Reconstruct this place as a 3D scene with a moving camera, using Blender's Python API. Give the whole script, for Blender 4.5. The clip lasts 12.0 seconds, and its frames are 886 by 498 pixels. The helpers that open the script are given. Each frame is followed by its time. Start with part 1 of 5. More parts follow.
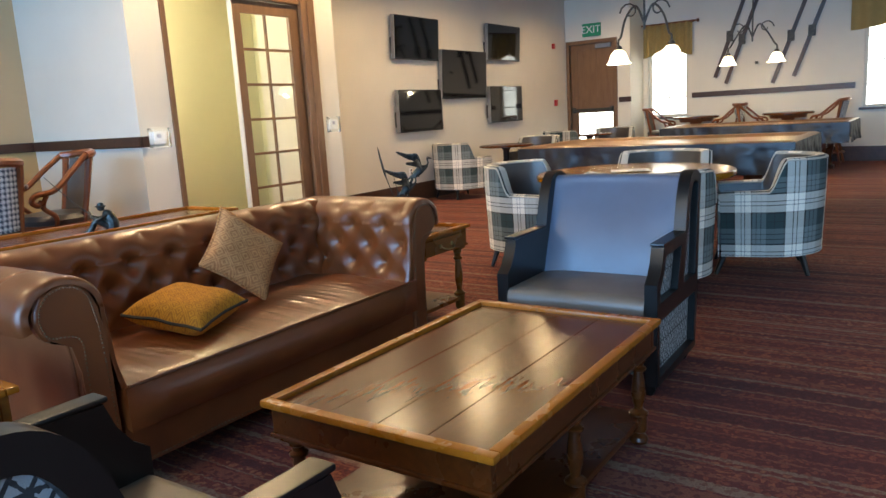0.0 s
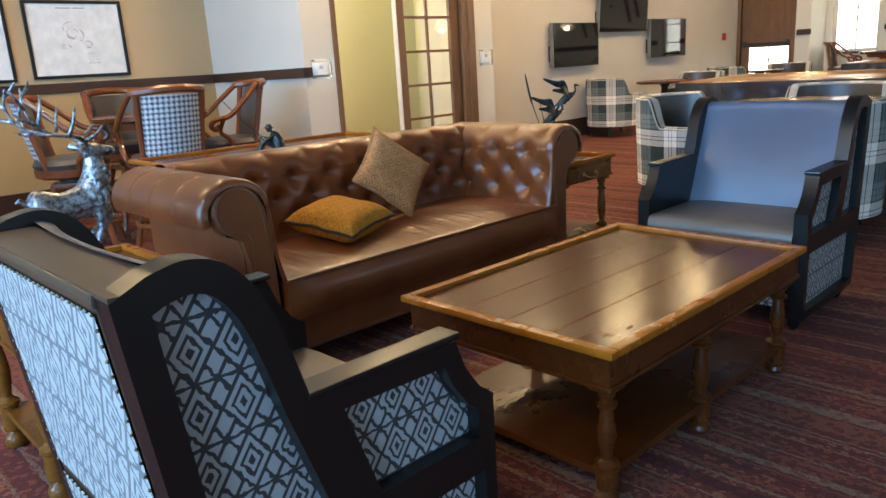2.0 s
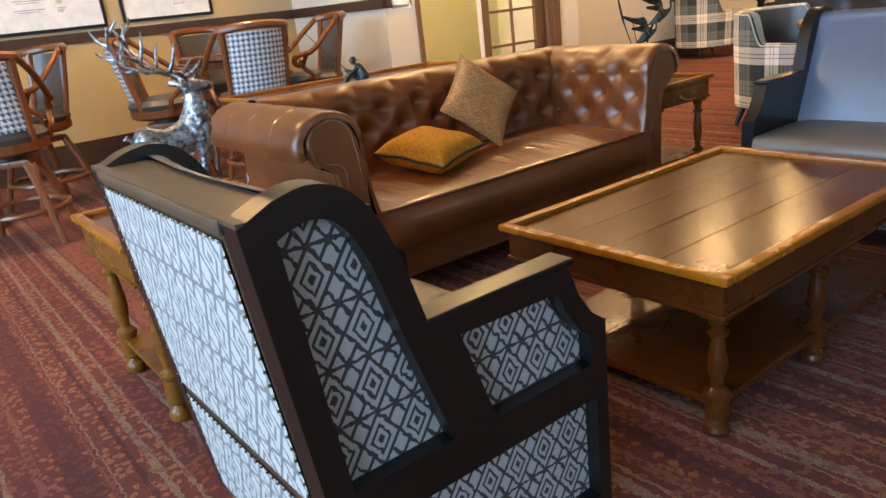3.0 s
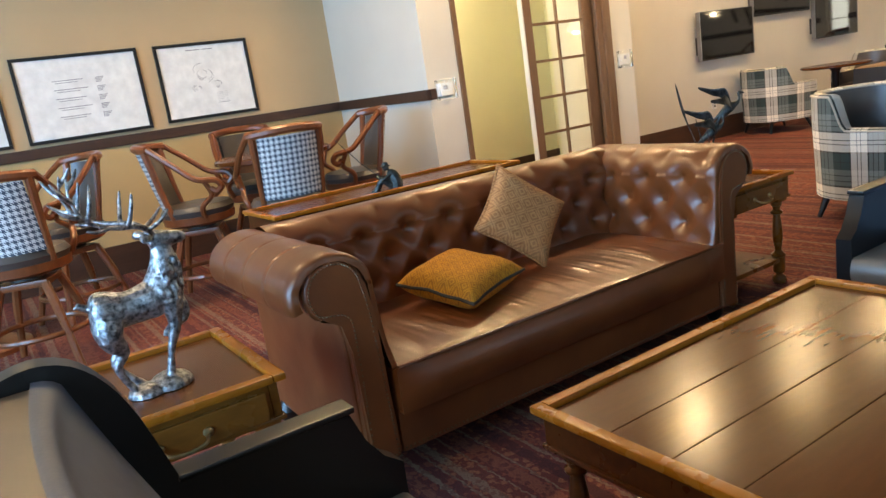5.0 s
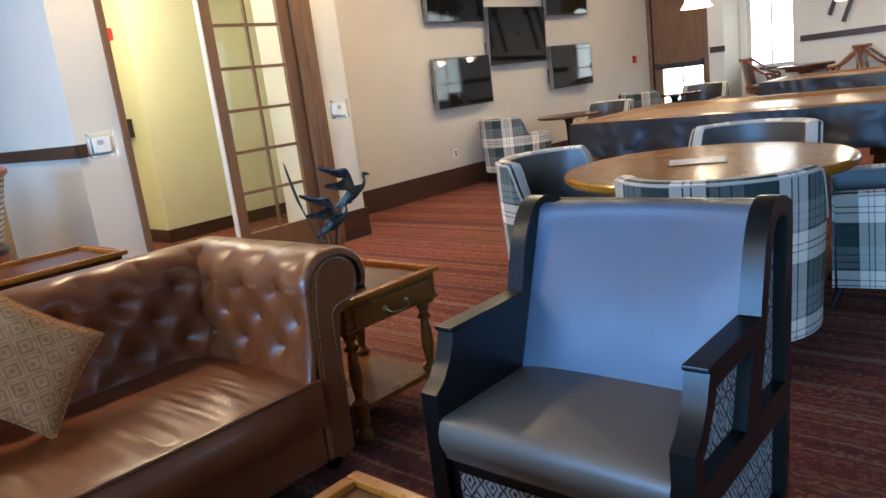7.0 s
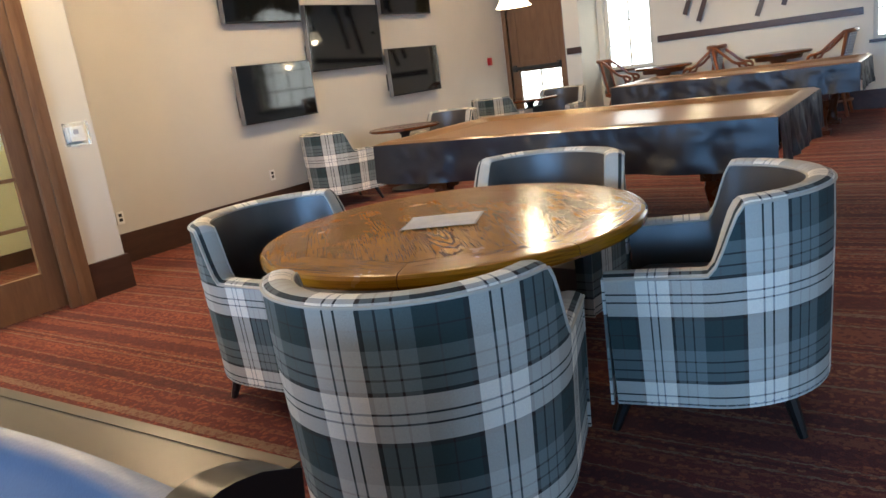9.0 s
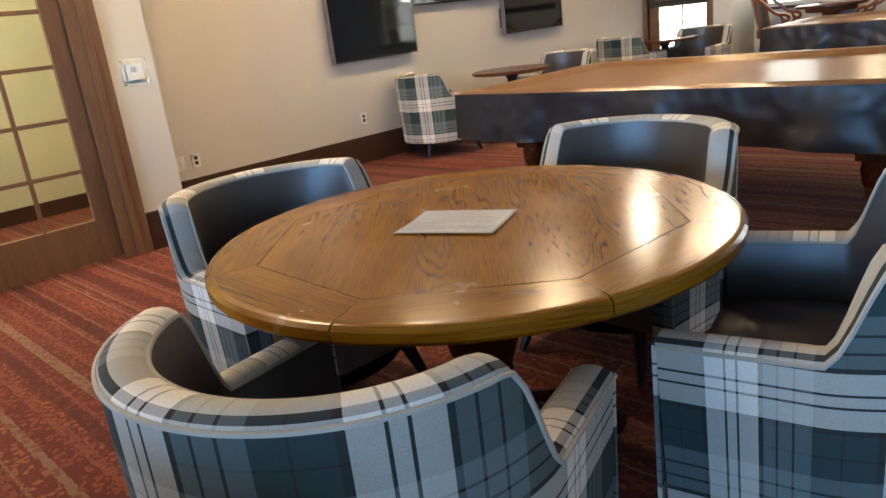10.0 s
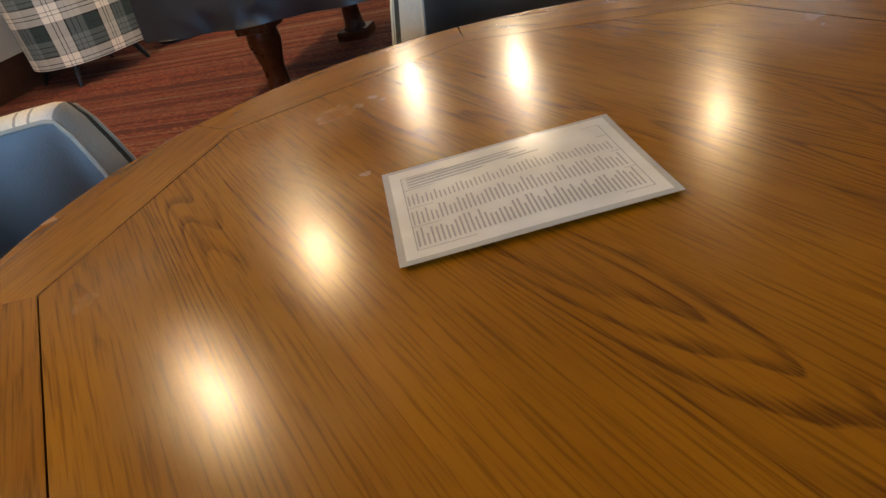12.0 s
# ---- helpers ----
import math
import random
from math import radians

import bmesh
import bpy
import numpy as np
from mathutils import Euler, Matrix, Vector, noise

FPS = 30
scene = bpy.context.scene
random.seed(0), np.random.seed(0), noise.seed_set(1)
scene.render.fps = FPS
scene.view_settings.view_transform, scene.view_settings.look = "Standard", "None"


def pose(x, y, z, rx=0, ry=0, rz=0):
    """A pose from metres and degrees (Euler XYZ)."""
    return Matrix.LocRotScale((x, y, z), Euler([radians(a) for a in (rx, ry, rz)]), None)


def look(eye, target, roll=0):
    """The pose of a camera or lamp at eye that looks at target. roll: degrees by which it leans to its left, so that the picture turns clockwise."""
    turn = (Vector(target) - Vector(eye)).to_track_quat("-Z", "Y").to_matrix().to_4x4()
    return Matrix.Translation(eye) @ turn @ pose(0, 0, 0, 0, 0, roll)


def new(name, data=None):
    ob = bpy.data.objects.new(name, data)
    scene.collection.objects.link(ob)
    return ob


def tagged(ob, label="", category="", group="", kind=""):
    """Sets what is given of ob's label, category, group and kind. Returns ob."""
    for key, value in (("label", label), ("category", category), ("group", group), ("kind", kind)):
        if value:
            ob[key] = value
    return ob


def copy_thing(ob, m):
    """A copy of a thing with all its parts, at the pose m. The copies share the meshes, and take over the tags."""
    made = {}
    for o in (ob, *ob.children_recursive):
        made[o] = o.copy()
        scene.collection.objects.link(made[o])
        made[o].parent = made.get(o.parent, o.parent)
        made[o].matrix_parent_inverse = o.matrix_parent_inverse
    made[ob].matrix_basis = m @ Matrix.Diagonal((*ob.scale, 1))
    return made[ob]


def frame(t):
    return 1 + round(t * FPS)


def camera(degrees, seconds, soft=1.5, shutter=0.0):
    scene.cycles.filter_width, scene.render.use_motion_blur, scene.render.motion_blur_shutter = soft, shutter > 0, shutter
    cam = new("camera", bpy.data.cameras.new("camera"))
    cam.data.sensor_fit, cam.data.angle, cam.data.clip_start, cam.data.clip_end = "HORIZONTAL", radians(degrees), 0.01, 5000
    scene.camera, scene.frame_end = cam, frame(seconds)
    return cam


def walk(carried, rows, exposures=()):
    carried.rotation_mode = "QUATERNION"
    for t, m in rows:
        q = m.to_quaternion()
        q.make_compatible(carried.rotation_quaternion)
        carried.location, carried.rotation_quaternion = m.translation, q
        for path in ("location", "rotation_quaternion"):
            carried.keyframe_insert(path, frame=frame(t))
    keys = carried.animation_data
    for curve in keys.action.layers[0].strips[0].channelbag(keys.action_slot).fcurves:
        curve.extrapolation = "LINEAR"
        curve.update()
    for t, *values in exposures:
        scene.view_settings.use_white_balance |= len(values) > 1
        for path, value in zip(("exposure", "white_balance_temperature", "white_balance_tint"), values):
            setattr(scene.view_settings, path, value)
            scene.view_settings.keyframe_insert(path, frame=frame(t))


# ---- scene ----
cam = camera(62.8, 12.0)
PATH = [
    (0, (0.169, -0.147, 1.249), (-0.945, 1.474, 0.887), -3.4),
    (0.5, (0.228, -0.163, 1.234), (-1.099, 1.289, 0.875), -3.1),
    (1, (0.251, -0.183, 1.21), (-1.143, 1.196, 0.816), -3.1),
    (1.5, (0.264, -0.203, 1.19), (-1.148, 1.156, 0.793), -3.1),
    (2, (0.28, -0.218, 1.168), (-1.133, 1.11, 0.677), -3.6),
    (2.5, (0.261, -0.237, 1.153), (-1.197, 1.001, 0.57), -4.9),
    (3, (0.217, -0.249, 1.148), (-1.306, 0.875, 0.502), -6.5),
    (3.5, (0.188, -0.232, 1.187), (-1.41, 0.809, 0.583), -8.0),
    (3.7, (0.173, -0.209, 1.204), (-1.452, 0.81, 0.639), -8.4),
    (5.3, (-0.128, 0.357, 1.274), (-1.777, 1.404, 0.846), -8.8),
    (5.5, (-0.134, 0.491, 1.276), (-1.751, 1.584, 0.836), -8.7),
    (6, (-0.214, 0.819, 1.262), (-1.699, 2.068, 0.775), -7.6),
    (6.5, (-0.216, 1.116, 1.267), (-1.619, 2.459, 0.789), -7.1),
    (7, (-0.19, 1.468, 1.297), (-1.515, 2.903, 0.865), -7.2),
    (7.5, (-0.22, 1.802, 1.31), (-1.372, 3.397, 0.948), -7.4),
    (7.7, (-0.217, 1.94, 1.306), (-1.295, 3.585, 0.945), -7.4),
    (9.3, (-0.185, 3.258, 1.303), (-1.353, 4.801, 0.798), -7.7),
    (9.5, (-0.187, 3.444, 1.306), (-1.442, 4.912, 0.788), -7.1),
    (10, (-0.35, 3.825, 1.289), (-1.74, 5.136, 0.698), -7.1),
    (10.5, (-0.632, 4.099, 1.271), (-2.046, 5.312, 0.544), -7.3),
    (11, (-1.015, 4.336, 1.212), (-2.363, 5.555, 0.376), -8.5),
    (11.5, (-1.341, 4.427, 1.15), (-2.384, 5.848, 0.206), -11.1),
    (12, (-1.582, 4.503, 1.121), (-2.208, 6.11, 0.107), -14.8),
]
walk(cam, [(t, look(eye, target, roll)) for t, eye, target, roll in PATH], [
    (0, -0.06, 7150, 8), (2, -0.10, 7250, 8), (2.5, 0.09, 7700, 12), (3.0, 0.12, 9600, 17), (3.5, 0.08, 12000, 16), (3.7, 0.08, 12000, 16),
    (5.3, 0.0, 7000, 8), (6.0, 0.0, 6550, 8), (6.5, 0.0, 6350, 8), (7.0, -0.09, 6100, 8), (7.7, -0.13, 6000, 8), (9.3, -0.12, 6700, 9), (10.0, -0.08, 6800, 9),
    (11.0, -0.12, 7100, 10), (11.5, -0.41, 7300, 10), (12, -0.52, 7300, 10)])

# ---- light ----
world = bpy.data.worlds.new("sky")
scene.world = world
world.use_nodes = True
wn = world.node_tree
sky = wn.nodes.new("ShaderNodeTexSky")
sky.sky_type, sky.sun_disc, sky.sun_elevation, sky.sun_rotation = "NISHITA", False, radians(48), radians(140)
wn.links.new(sky.outputs[0], wn.nodes["Background"].inputs[0])
wn.nodes["Background"].inputs[1].default_value = 0.12


def window_light(m, w, h, watts, colour):
    d = bpy.data.lights.new("window_light", "AREA")
    d.shape, d.size, d.size_y, d.energy, d.color = "RECTANGLE", w, h, watts, colour
    ob = new("window_light", d)
    ob.matrix_world = m
    return ob


def bulb(p, watts, colour, r=0.05):
    d = bpy.data.lights.new("bulb", "POINT")
    d.energy, d.color, d.shadow_soft_size = watts, colour, r
    ob = new("bulb", d)
    ob.location = p
    return ob


DAY, WARM = (0.22, 0.51, 1.0), (1.0, 0.74, 0.44)
for wx in (-3.6, -0.6, 2.2):
    window_light(look((wx, -4.85, 2.0), (wx, 0, 1.6)), 1.9, 2.2, 390, DAY)
for wy in (1.5, 6.0, 10.5):
    window_light(look((4.35, wy, 1.95), (0, wy, 1.5)), 1.5, 2.0, 22, (0.50, 0.72, 1.0))
# recessed warm ceiling lights, in rows; all but y 5.65 to 9.35 added unseen
CEILING_LIGHTS = [(-4.6, 0.1), (-4.6, 1.95), (-4.6, 3.8), (-4.6, 5.65), (-4.6, 7.5), (-4.6, 9.35), (-4.6, 12.5), (-1.7, -1.75), (-1.2, 11.2)]
for lx, ly in CEILING_LIGHTS:
    d = bpy.data.lights.new("ceiling_light", "SPOT")
    d.energy, d.color, d.spot_size, d.spot_blend, d.shadow_soft_size = 180, WARM, radians(168), 0.55, 0.12
    new("ceiling_light", d).location = (lx, ly, 3.37)
bulb((-6.9, 4.5, 2.75), 112, (1.0, 0.93, 0.70), 0.1)


# ---- materials ----
def material(name, rough=0.5, metal=0.0):
    m = bpy.data.materials.new(name)
    m.use_nodes = True
    b = m.node_tree.nodes["Principled BSDF"]
    b.inputs["Roughness"].default_value, b.inputs["Metallic"].default_value = rough, metal
    return m, m.node_tree, b


def node(nt, kind, **values):
    n = nt.nodes.new(kind)
    for key, v in values.items():
        n.inputs[key.replace("_", " ")].default_value = v
    return n


def coords(nt, which="Object", scale=(1, 1, 1), turn=0.0):
    c = nt.nodes.new("ShaderNodeTexCoord")
    mp = nt.nodes.new("ShaderNodeMapping")
    mp.inputs["Scale"].default_value, mp.inputs["Rotation"].default_value = scale, (0, 0, turn)
    nt.links.new(c.outputs[which], mp.inputs[0])
    return mp.outputs[0]


def noise_tex(nt, vec, scale, detail=4.0, rough=0.55, distort=0.0):
    n = node(nt, "ShaderNodeTexNoise", Scale=scale, Detail=detail, Roughness=rough, Distortion=distort)
    if vec:
        nt.links.new(vec, n.inputs["Vector"])
    return n.outputs["Fac"]


def ramp(nt, fac, stops, mode="LINEAR"):
    r = nt.nodes.new("ShaderNodeValToRGB")
    r.color_ramp.interpolation = mode
    e = r.color_ramp.elements
    while len(e) < len(stops):
        e.new(0.5)
    for el, (p, c) in zip(e, stops):
        el.position, el.color = p, (*c, 1) if len(c) == 3 else c
    nt.links.new(fac, r.inputs[0])
    return r.outputs[0]


def grey(v):
    return (v, v, v)


def mixed(nt, fac, a, b, mode="MIX"):
    n = nt.nodes.new("ShaderNodeMix")
    n.data_type, n.blend_type = "RGBA", mode
    for sock, v in ((n.inputs[0], fac), (n.inputs[6], a), (n.inputs[7], b)):
        if hasattr(v, "is_output"):
            nt.links.new(v, sock)
        else:
            sock.default_value = v if isinstance(v, (int, float)) else (*v, 1)
    return n.outputs[2]


def math_node(nt, op, a, b=0.0):
    n = nt.nodes.new("ShaderNodeMath")
    n.operation = op
    for sock, v in zip(n.inputs, (a, b)):
        if hasattr(v, "is_output"):
            nt.links.new(v, sock)
        else:
            sock.default_value = v
    return n.outputs[0]


def bump(nt, b, height, strength=0.2, dist=0.01):
    n = node(nt, "ShaderNodeBump", Strength=strength, Distance=dist)
    nt.links.new(height, n.inputs["Height"])
    nt.links.new(n.outputs[0], b.inputs["Normal"])


def paint(name, c, rough=0.6, vary=0.06):
    m, nt, b = material(name, rough)
    v = coords(nt)
    col = ramp(nt, noise_tex(nt, v, 0.7), [(0.3, [x * (1 - vary) for x in c]), (0.7, [min(1, x * (1 + vary)) for x in c])])
    nt.links.new(col, b.inputs["Base Color"])
    bump(nt, b, noise_tex(nt, v, 90, 3), 0.12, 0.004)
    return m


def wood(name, dark, light, rough=0.35, scale=1.0, axis=(1, 1, 1), which="Object", coat=0.0, contrast=1.0, spec=0.5):
    m, nt, b = material(name, rough)
    b.inputs["Specular IOR Level"].default_value = spec
    v = coords(nt, which, axis)
    rings = noise_tex(nt, v, 9 * scale, 5, 0.6, 1.2)
    fine = noise_tex(nt, v, 60 * scale, 3, 0.6)
    col = ramp(nt, rings, [(0.5 - 0.22 / contrast, dark), (0.5 + 0.22 / contrast, light)])
    col = mixed(nt, 0.35, col, ramp(nt, fine, [(0.3, dark), (0.7, light)]))
    nt.links.new(col, b.inputs["Base Color"])
    nt.links.new(ramp(nt, noise_tex(nt, coords(nt), 5), [(0.3, grey(rough * 0.88)), (0.7, grey(min(1, rough * 1.15)))]), b.inputs["Roughness"])
    b.inputs["Coat Weight"].default_value, b.inputs["Coat Roughness"].default_value = coat, 0.12
    bump(nt, b, fine, 0.02, 0.001)
    return m


def leather(name, c, c2, rough=0.38, spec=0.5, coat=0.0):
    m, nt, b = material(name, rough)
    b.inputs["Coat Weight"].default_value, b.inputs["Coat Roughness"].default_value = coat, 0.2
    b.inputs["Specular IOR Level"].default_value = spec
    v = coords(nt)
    nt.links.new(ramp(nt, noise_tex(nt, v, 4, 5), [(0.3, c), (0.72, c2)]), b.inputs["Base Color"])
    vor = node(nt, "ShaderNodeTexVoronoi", Scale=170)
    nt.links.new(v, vor.inputs["Vector"])
    nt.links.new(ramp(nt, noise_tex(nt, v, 9), [(0.3, grey(rough * 0.9)), (0.7, grey(rough * 1.12))]), b.inputs["Roughness"])
    h = math_node(nt, "ADD", vor.outputs["Distance"], math_node(nt, "MULTIPLY", noise_tex(nt, v, 60, 3), 0.8))
    bump(nt, b, h, 0.10, 0.002)
    return m


def metal(name, c, c2, rough=0.35, metallic=0.9, scale=28, relief=0.3):
    m, nt, b = material(name, rough, metallic)
    v = coords(nt)
    n = noise_tex(nt, v, scale, 5)
    nt.links.new(ramp(nt, n, [(0.35, c), (0.65, c2)]), b.inputs["Base Color"])
    bump(nt, b, n, relief, 0.004)
    return m


def plain(name, c, rough=0.5, metallic=0.0):
    m, nt, b = material(name, rough, metallic)
    n = noise_tex(nt, coords(nt), 12)
    nt.links.new(ramp(nt, n, [(0.3, [x * 0.9 for x in c]), (0.7, [min(1, x * 1.08) for x in c])]), b.inputs["Base Color"])
    return m


def glow(name, c, strength):
    m, nt, b = material(name, 0.4)
    b.inputs["Base Color"].default_value = (0.9, 0.88, 0.82, 1)
    b.inputs["Emission Color"].default_value, b.inputs["Emission Strength"].default_value = (*c, 1), strength
    return m


def carpet():
    m, nt, b = material("striped_carpet", 0.95)
    v = coords(nt)
    sep = nt.nodes.new("ShaderNodeSeparateXYZ")
    nt.links.new(v, sep.inputs[0])
    n = nt.nodes.new("ShaderNodeTexNoise")
    n.noise_dimensions = "1D"
    n.inputs["Scale"].default_value, n.inputs["Detail"].default_value = 5.0, 2.5
    wob = math_node(nt, "MULTIPLY", noise_tex(nt, v, 40, 2), 0.03)
    nt.links.new(math_node(nt, "ADD", sep.outputs[1], wob), n.inputs["W"])
    ground = ramp(nt, n.outputs["Fac"], [(0.0, (0.085, 0.014, 0.012)), (0.36, (0.125, 0.020, 0.014)), (0.42, (0.20, 0.052, 0.028)), (0.47, (0.115, 0.018, 0.013)), (0.53, (0.21, 0.115, 0.072)), (0.57, (0.135, 0.024, 0.015)), (0.64, (0.075, 0.013, 0.011))], "CONSTANT")
    figure = ramp(nt, n.outputs["Fac"], [(0.0, (0.13, 0.024, 0.016)), (0.36, (0.26, 0.068, 0.030)), (0.42, (0.12, 0.022, 0.014)), (0.47, (0.21, 0.045, 0.022)), (0.53, (0.16, 0.062, 0.040)), (0.57, (0.26, 0.088, 0.042)), (0.64, (0.12, 0.022, 0.015))], "CONSTANT")
    vor = node(nt, "ShaderNodeTexVoronoi", Scale=34)
    nt.links.new(v, vor.inputs["Vector"])
    blots = math_node(nt, "ADD", vor.outputs["Distance"], noise_tex(nt, v, 55, 3))
    base = mixed(nt, ramp(nt, blots, [(0.86, grey(1)), (0.94, grey(0))]), ground, figure)
    tufts = ramp(nt, noise_tex(nt, v, 190, 2), [(0.32, grey(0.55)), (0.68, grey(1.4))])
    worn = ramp(nt, noise_tex(nt, v, 0.9, 3), [(0.3, grey(0.85)), (0.7, grey(1.12))])
    nt.links.new(mixed(nt, 1.0, mixed(nt, 1.0, base, tufts, "MULTIPLY"), worn, "MULTIPLY"), b.inputs["Base Color"])
    bump(nt, b, noise_tex(nt, v, 260, 2), 0.5, 0.006)
    return m


def plaid():
    m, nt, b = material("plaid_fabric", 0.85)
    v = coords(nt, "UV", (1 / 0.36, 1 / 0.36, 1))
    sep = nt.nodes.new("ShaderNodeSeparateXYZ")
    nt.links.new(v, sep.inputs[0])
    white, sage, teal, brown = (0.93, 0.85, 0.72), (0.185, 0.218, 0.205), (0.028, 0.052, 0.050), (0.028, 0.016, 0.012)
    stops = [(0.0, teal), (0.13, brown), (0.142, teal), (0.29, brown), (0.325, white), (0.45, brown), (0.466, white), (0.53, brown), (0.546, white), (0.67, brown), (0.70, sage), (0.78, brown), (0.796, sage), (0.88, brown), (0.896, sage)]
    bands = [ramp(nt, math_node(nt, "FRACT", sep.outputs[k]), stops, "CONSTANT") for k in (0, 1)]
    weave = ramp(nt, noise_tex(nt, coords(nt), 400, 1), [(0.3, grey(0.8)), (0.7, grey(1.1))])
    nt.links.new(mixed(nt, 0.6, mixed(nt, 0.5, *bands), weave, "MULTIPLY"), b.inputs["Base Color"])
    bump(nt, b, noise_tex(nt, coords(nt), 500, 1), 0.25, 0.003)
    return m


def ikat(name, dark, light, p, q, rough=0.7):
    m, nt, b = material(name, rough)
    v = coords(nt, "UV")
    sep = nt.nodes.new("ShaderNodeSeparateXYZ")
    nt.links.new(v, sep.inputs[0])
    jit = math_node(nt, "MULTIPLY", math_node(nt, "SUBTRACT", noise_tex(nt, coords(nt), 70, 2), 0.5), 0.12)
    tri = []
    for k, per in ((0, p), (1, q)):
        f = math_node(nt, "FRACT", math_node(nt, "ADD", math_node(nt, "DIVIDE", sep.outputs[k], per), jit))
        tri.append(math_node(nt, "MULTIPLY", math_node(nt, "ABSOLUTE", math_node(nt, "SUBTRACT", f, 0.5)), 2.0))
    d = math_node(nt, "MULTIPLY", math_node(nt, "ADD", *tri), 0.5)
    o, w = grey(0.0), grey(1.0)
    pat = ramp(nt, d, [(0.0, o), (0.10, w), (0.21, o), (0.30, w), (0.43, o), (0.54, w), (0.90, o)], "CONSTANT")
    ray = math_node(nt, "LESS_THAN", math_node(nt, "ABSOLUTE", math_node(nt, "SUBTRACT", tri[0], tri[1])), 0.11)
    far = math_node(nt, "GREATER_THAN", d, 0.5)
    edge = math_node(nt, "GREATER_THAN", tri[1], 0.94)
    pat = math_node(nt, "MULTIPLY", pat, math_node(nt, "SUBTRACT", 1.0, math_node(nt, "MULTIPLY", math_node(nt, "MAXIMUM", ray, edge), far)))
    nt.links.new(mixed(nt, pat, dark, light), b.inputs["Base Color"])
    bump(nt, b, noise_tex(nt, coords(nt), 300, 1), 0.3, 0.003)
    return m


def checks():
    m, nt, b = material("houndstooth_fabric", 0.8)
    v = coords(nt, "UV", (1 / 0.034, 1 / 0.034, 1))
    sep = nt.nodes.new("ShaderNodeSeparateXYZ")
    nt.links.new(v, sep.inputs[0])
    a, c = [math_node(nt, "GREATER_THAN", math_node(nt, "FRACT", sep.outputs[k]), 0.48) for k in (0, 1)]
    tw = math_node(nt, "GREATER_THAN", math_node(nt, "FRACT", math_node(nt, "MULTIPLY", math_node(nt, "ADD", sep.outputs[0], sep.outputs[1]), 2.0)), 0.5)
    same = math_node(nt, "MULTIPLY", a, c)
    either = math_node(nt, "ABSOLUTE", math_node(nt, "SUBTRACT", a, c))
    fac = math_node(nt, "ADD", same, math_node(nt, "MULTIPLY", either, tw))
    nt.links.new(mixed(nt, fac, (0.06, 0.075, 0.10), (0.70, 0.70, 0.66)), b.inputs["Base Color"])
    return m


def jacquard(name, a, c, s):
    m, nt, b = material(name, 0.85)
    v = coords(nt, "UV", (s, s, 1), radians(45))
    sep = nt.nodes.new("ShaderNodeSeparateXYZ")
    nt.links.new(v, sep.inputs[0])
    tri = [math_node(nt, "ABSOLUTE", math_node(nt, "SUBTRACT", math_node(nt, "FRACT", sep.outputs[k]), 0.5)) for k in (0, 1)]
    d = math_node(nt, "MAXIMUM", *tri)
    fac = math_node(nt, "GREATER_THAN", math_node(nt, "FRACT", math_node(nt, "MULTIPLY", d, 4.2)), 0.5)
    n = noise_tex(nt, coords(nt), 45)
    nt.links.new(mixed(nt, 0.5, mixed(nt, fac, a, c), ramp(nt, n, [(0.3, a), (0.7, c)])), b.inputs["Base Color"])
    bump(nt, b, math_node(nt, "ADD", fac, noise_tex(nt, coords(nt), 350)), 0.35, 0.004)
    return m


def oak():
    m, nt, b = material("oak_top", 0.22)
    b.inputs["Specular IOR Level"].default_value = 0.4
    v = coords(nt, "UV", (0.42, 5.2, 1))
    wide = noise_tex(nt, v, 1.7, 1.2, 0.45, 0.35)
    rings = math_node(nt, "FRACT", math_node(nt, "MULTIPLY", wide, 32))
    line = ramp(nt, rings, [(0.0, grey(1)), (0.16, grey(0.8)), (0.40, grey(0.0)), (0.93, grey(0.0)), (1.0, grey(1))])
    patch = ramp(nt, noise_tex(nt, coords(nt, "UV", (0.6, 5, 1)), 1.9, 2), [(0.46, grey(0.08)), (0.64, grey(1))])
    fleck = ramp(nt, noise_tex(nt, coords(nt, "UV", (9, 190, 1)), 2.0, 2), [(0.40, grey(0.45)), (0.60, grey(1))])
    pores = ramp(nt, noise_tex(nt, coords(nt, "UV", (4, 130, 1)), 2.0, 2), [(0.34, grey(0.5)), (0.50, grey(0))])
    base = ramp(nt, noise_tex(nt, coords(nt, "UV", (1, 4, 1)), 2), [(0.3, (0.275, 0.104, 0.005)), (0.7, (0.400, 0.166, 0.009))])
    k = math_node(nt, "ADD", math_node(nt, "MULTIPLY", math_node(nt, "MULTIPLY", line, patch), fleck), pores)
    col = mixed(nt, math_node(nt, "MINIMUM", math_node(nt, "MULTIPLY", k, 0.85), 0.85), base, (0.105, 0.033, 0.004))
    nt.links.new(col, b.inputs["Base Color"])
    nt.links.new(ramp(nt, noise_tex(nt, coords(nt), 6), [(0.3, grey(0.17)), (0.7, grey(0.28))]), b.inputs["Roughness"])
    b.inputs["Coat Weight"].default_value, b.inputs["Coat Roughness"].default_value = 0.1, 0.12
    bump(nt, b, noise_tex(nt, coords(nt), 25), 0.02, 0.002)
    return m


def glass(name, tint=(0.95, 0.97, 0.95)):
    m, nt, b = material(name, 0.02)
    b.inputs["Base Color"].default_value = (*tint, 1)
    b.inputs["Transmission Weight"].default_value, b.inputs["IOR"].default_value = 1.0, 1.45
    return m


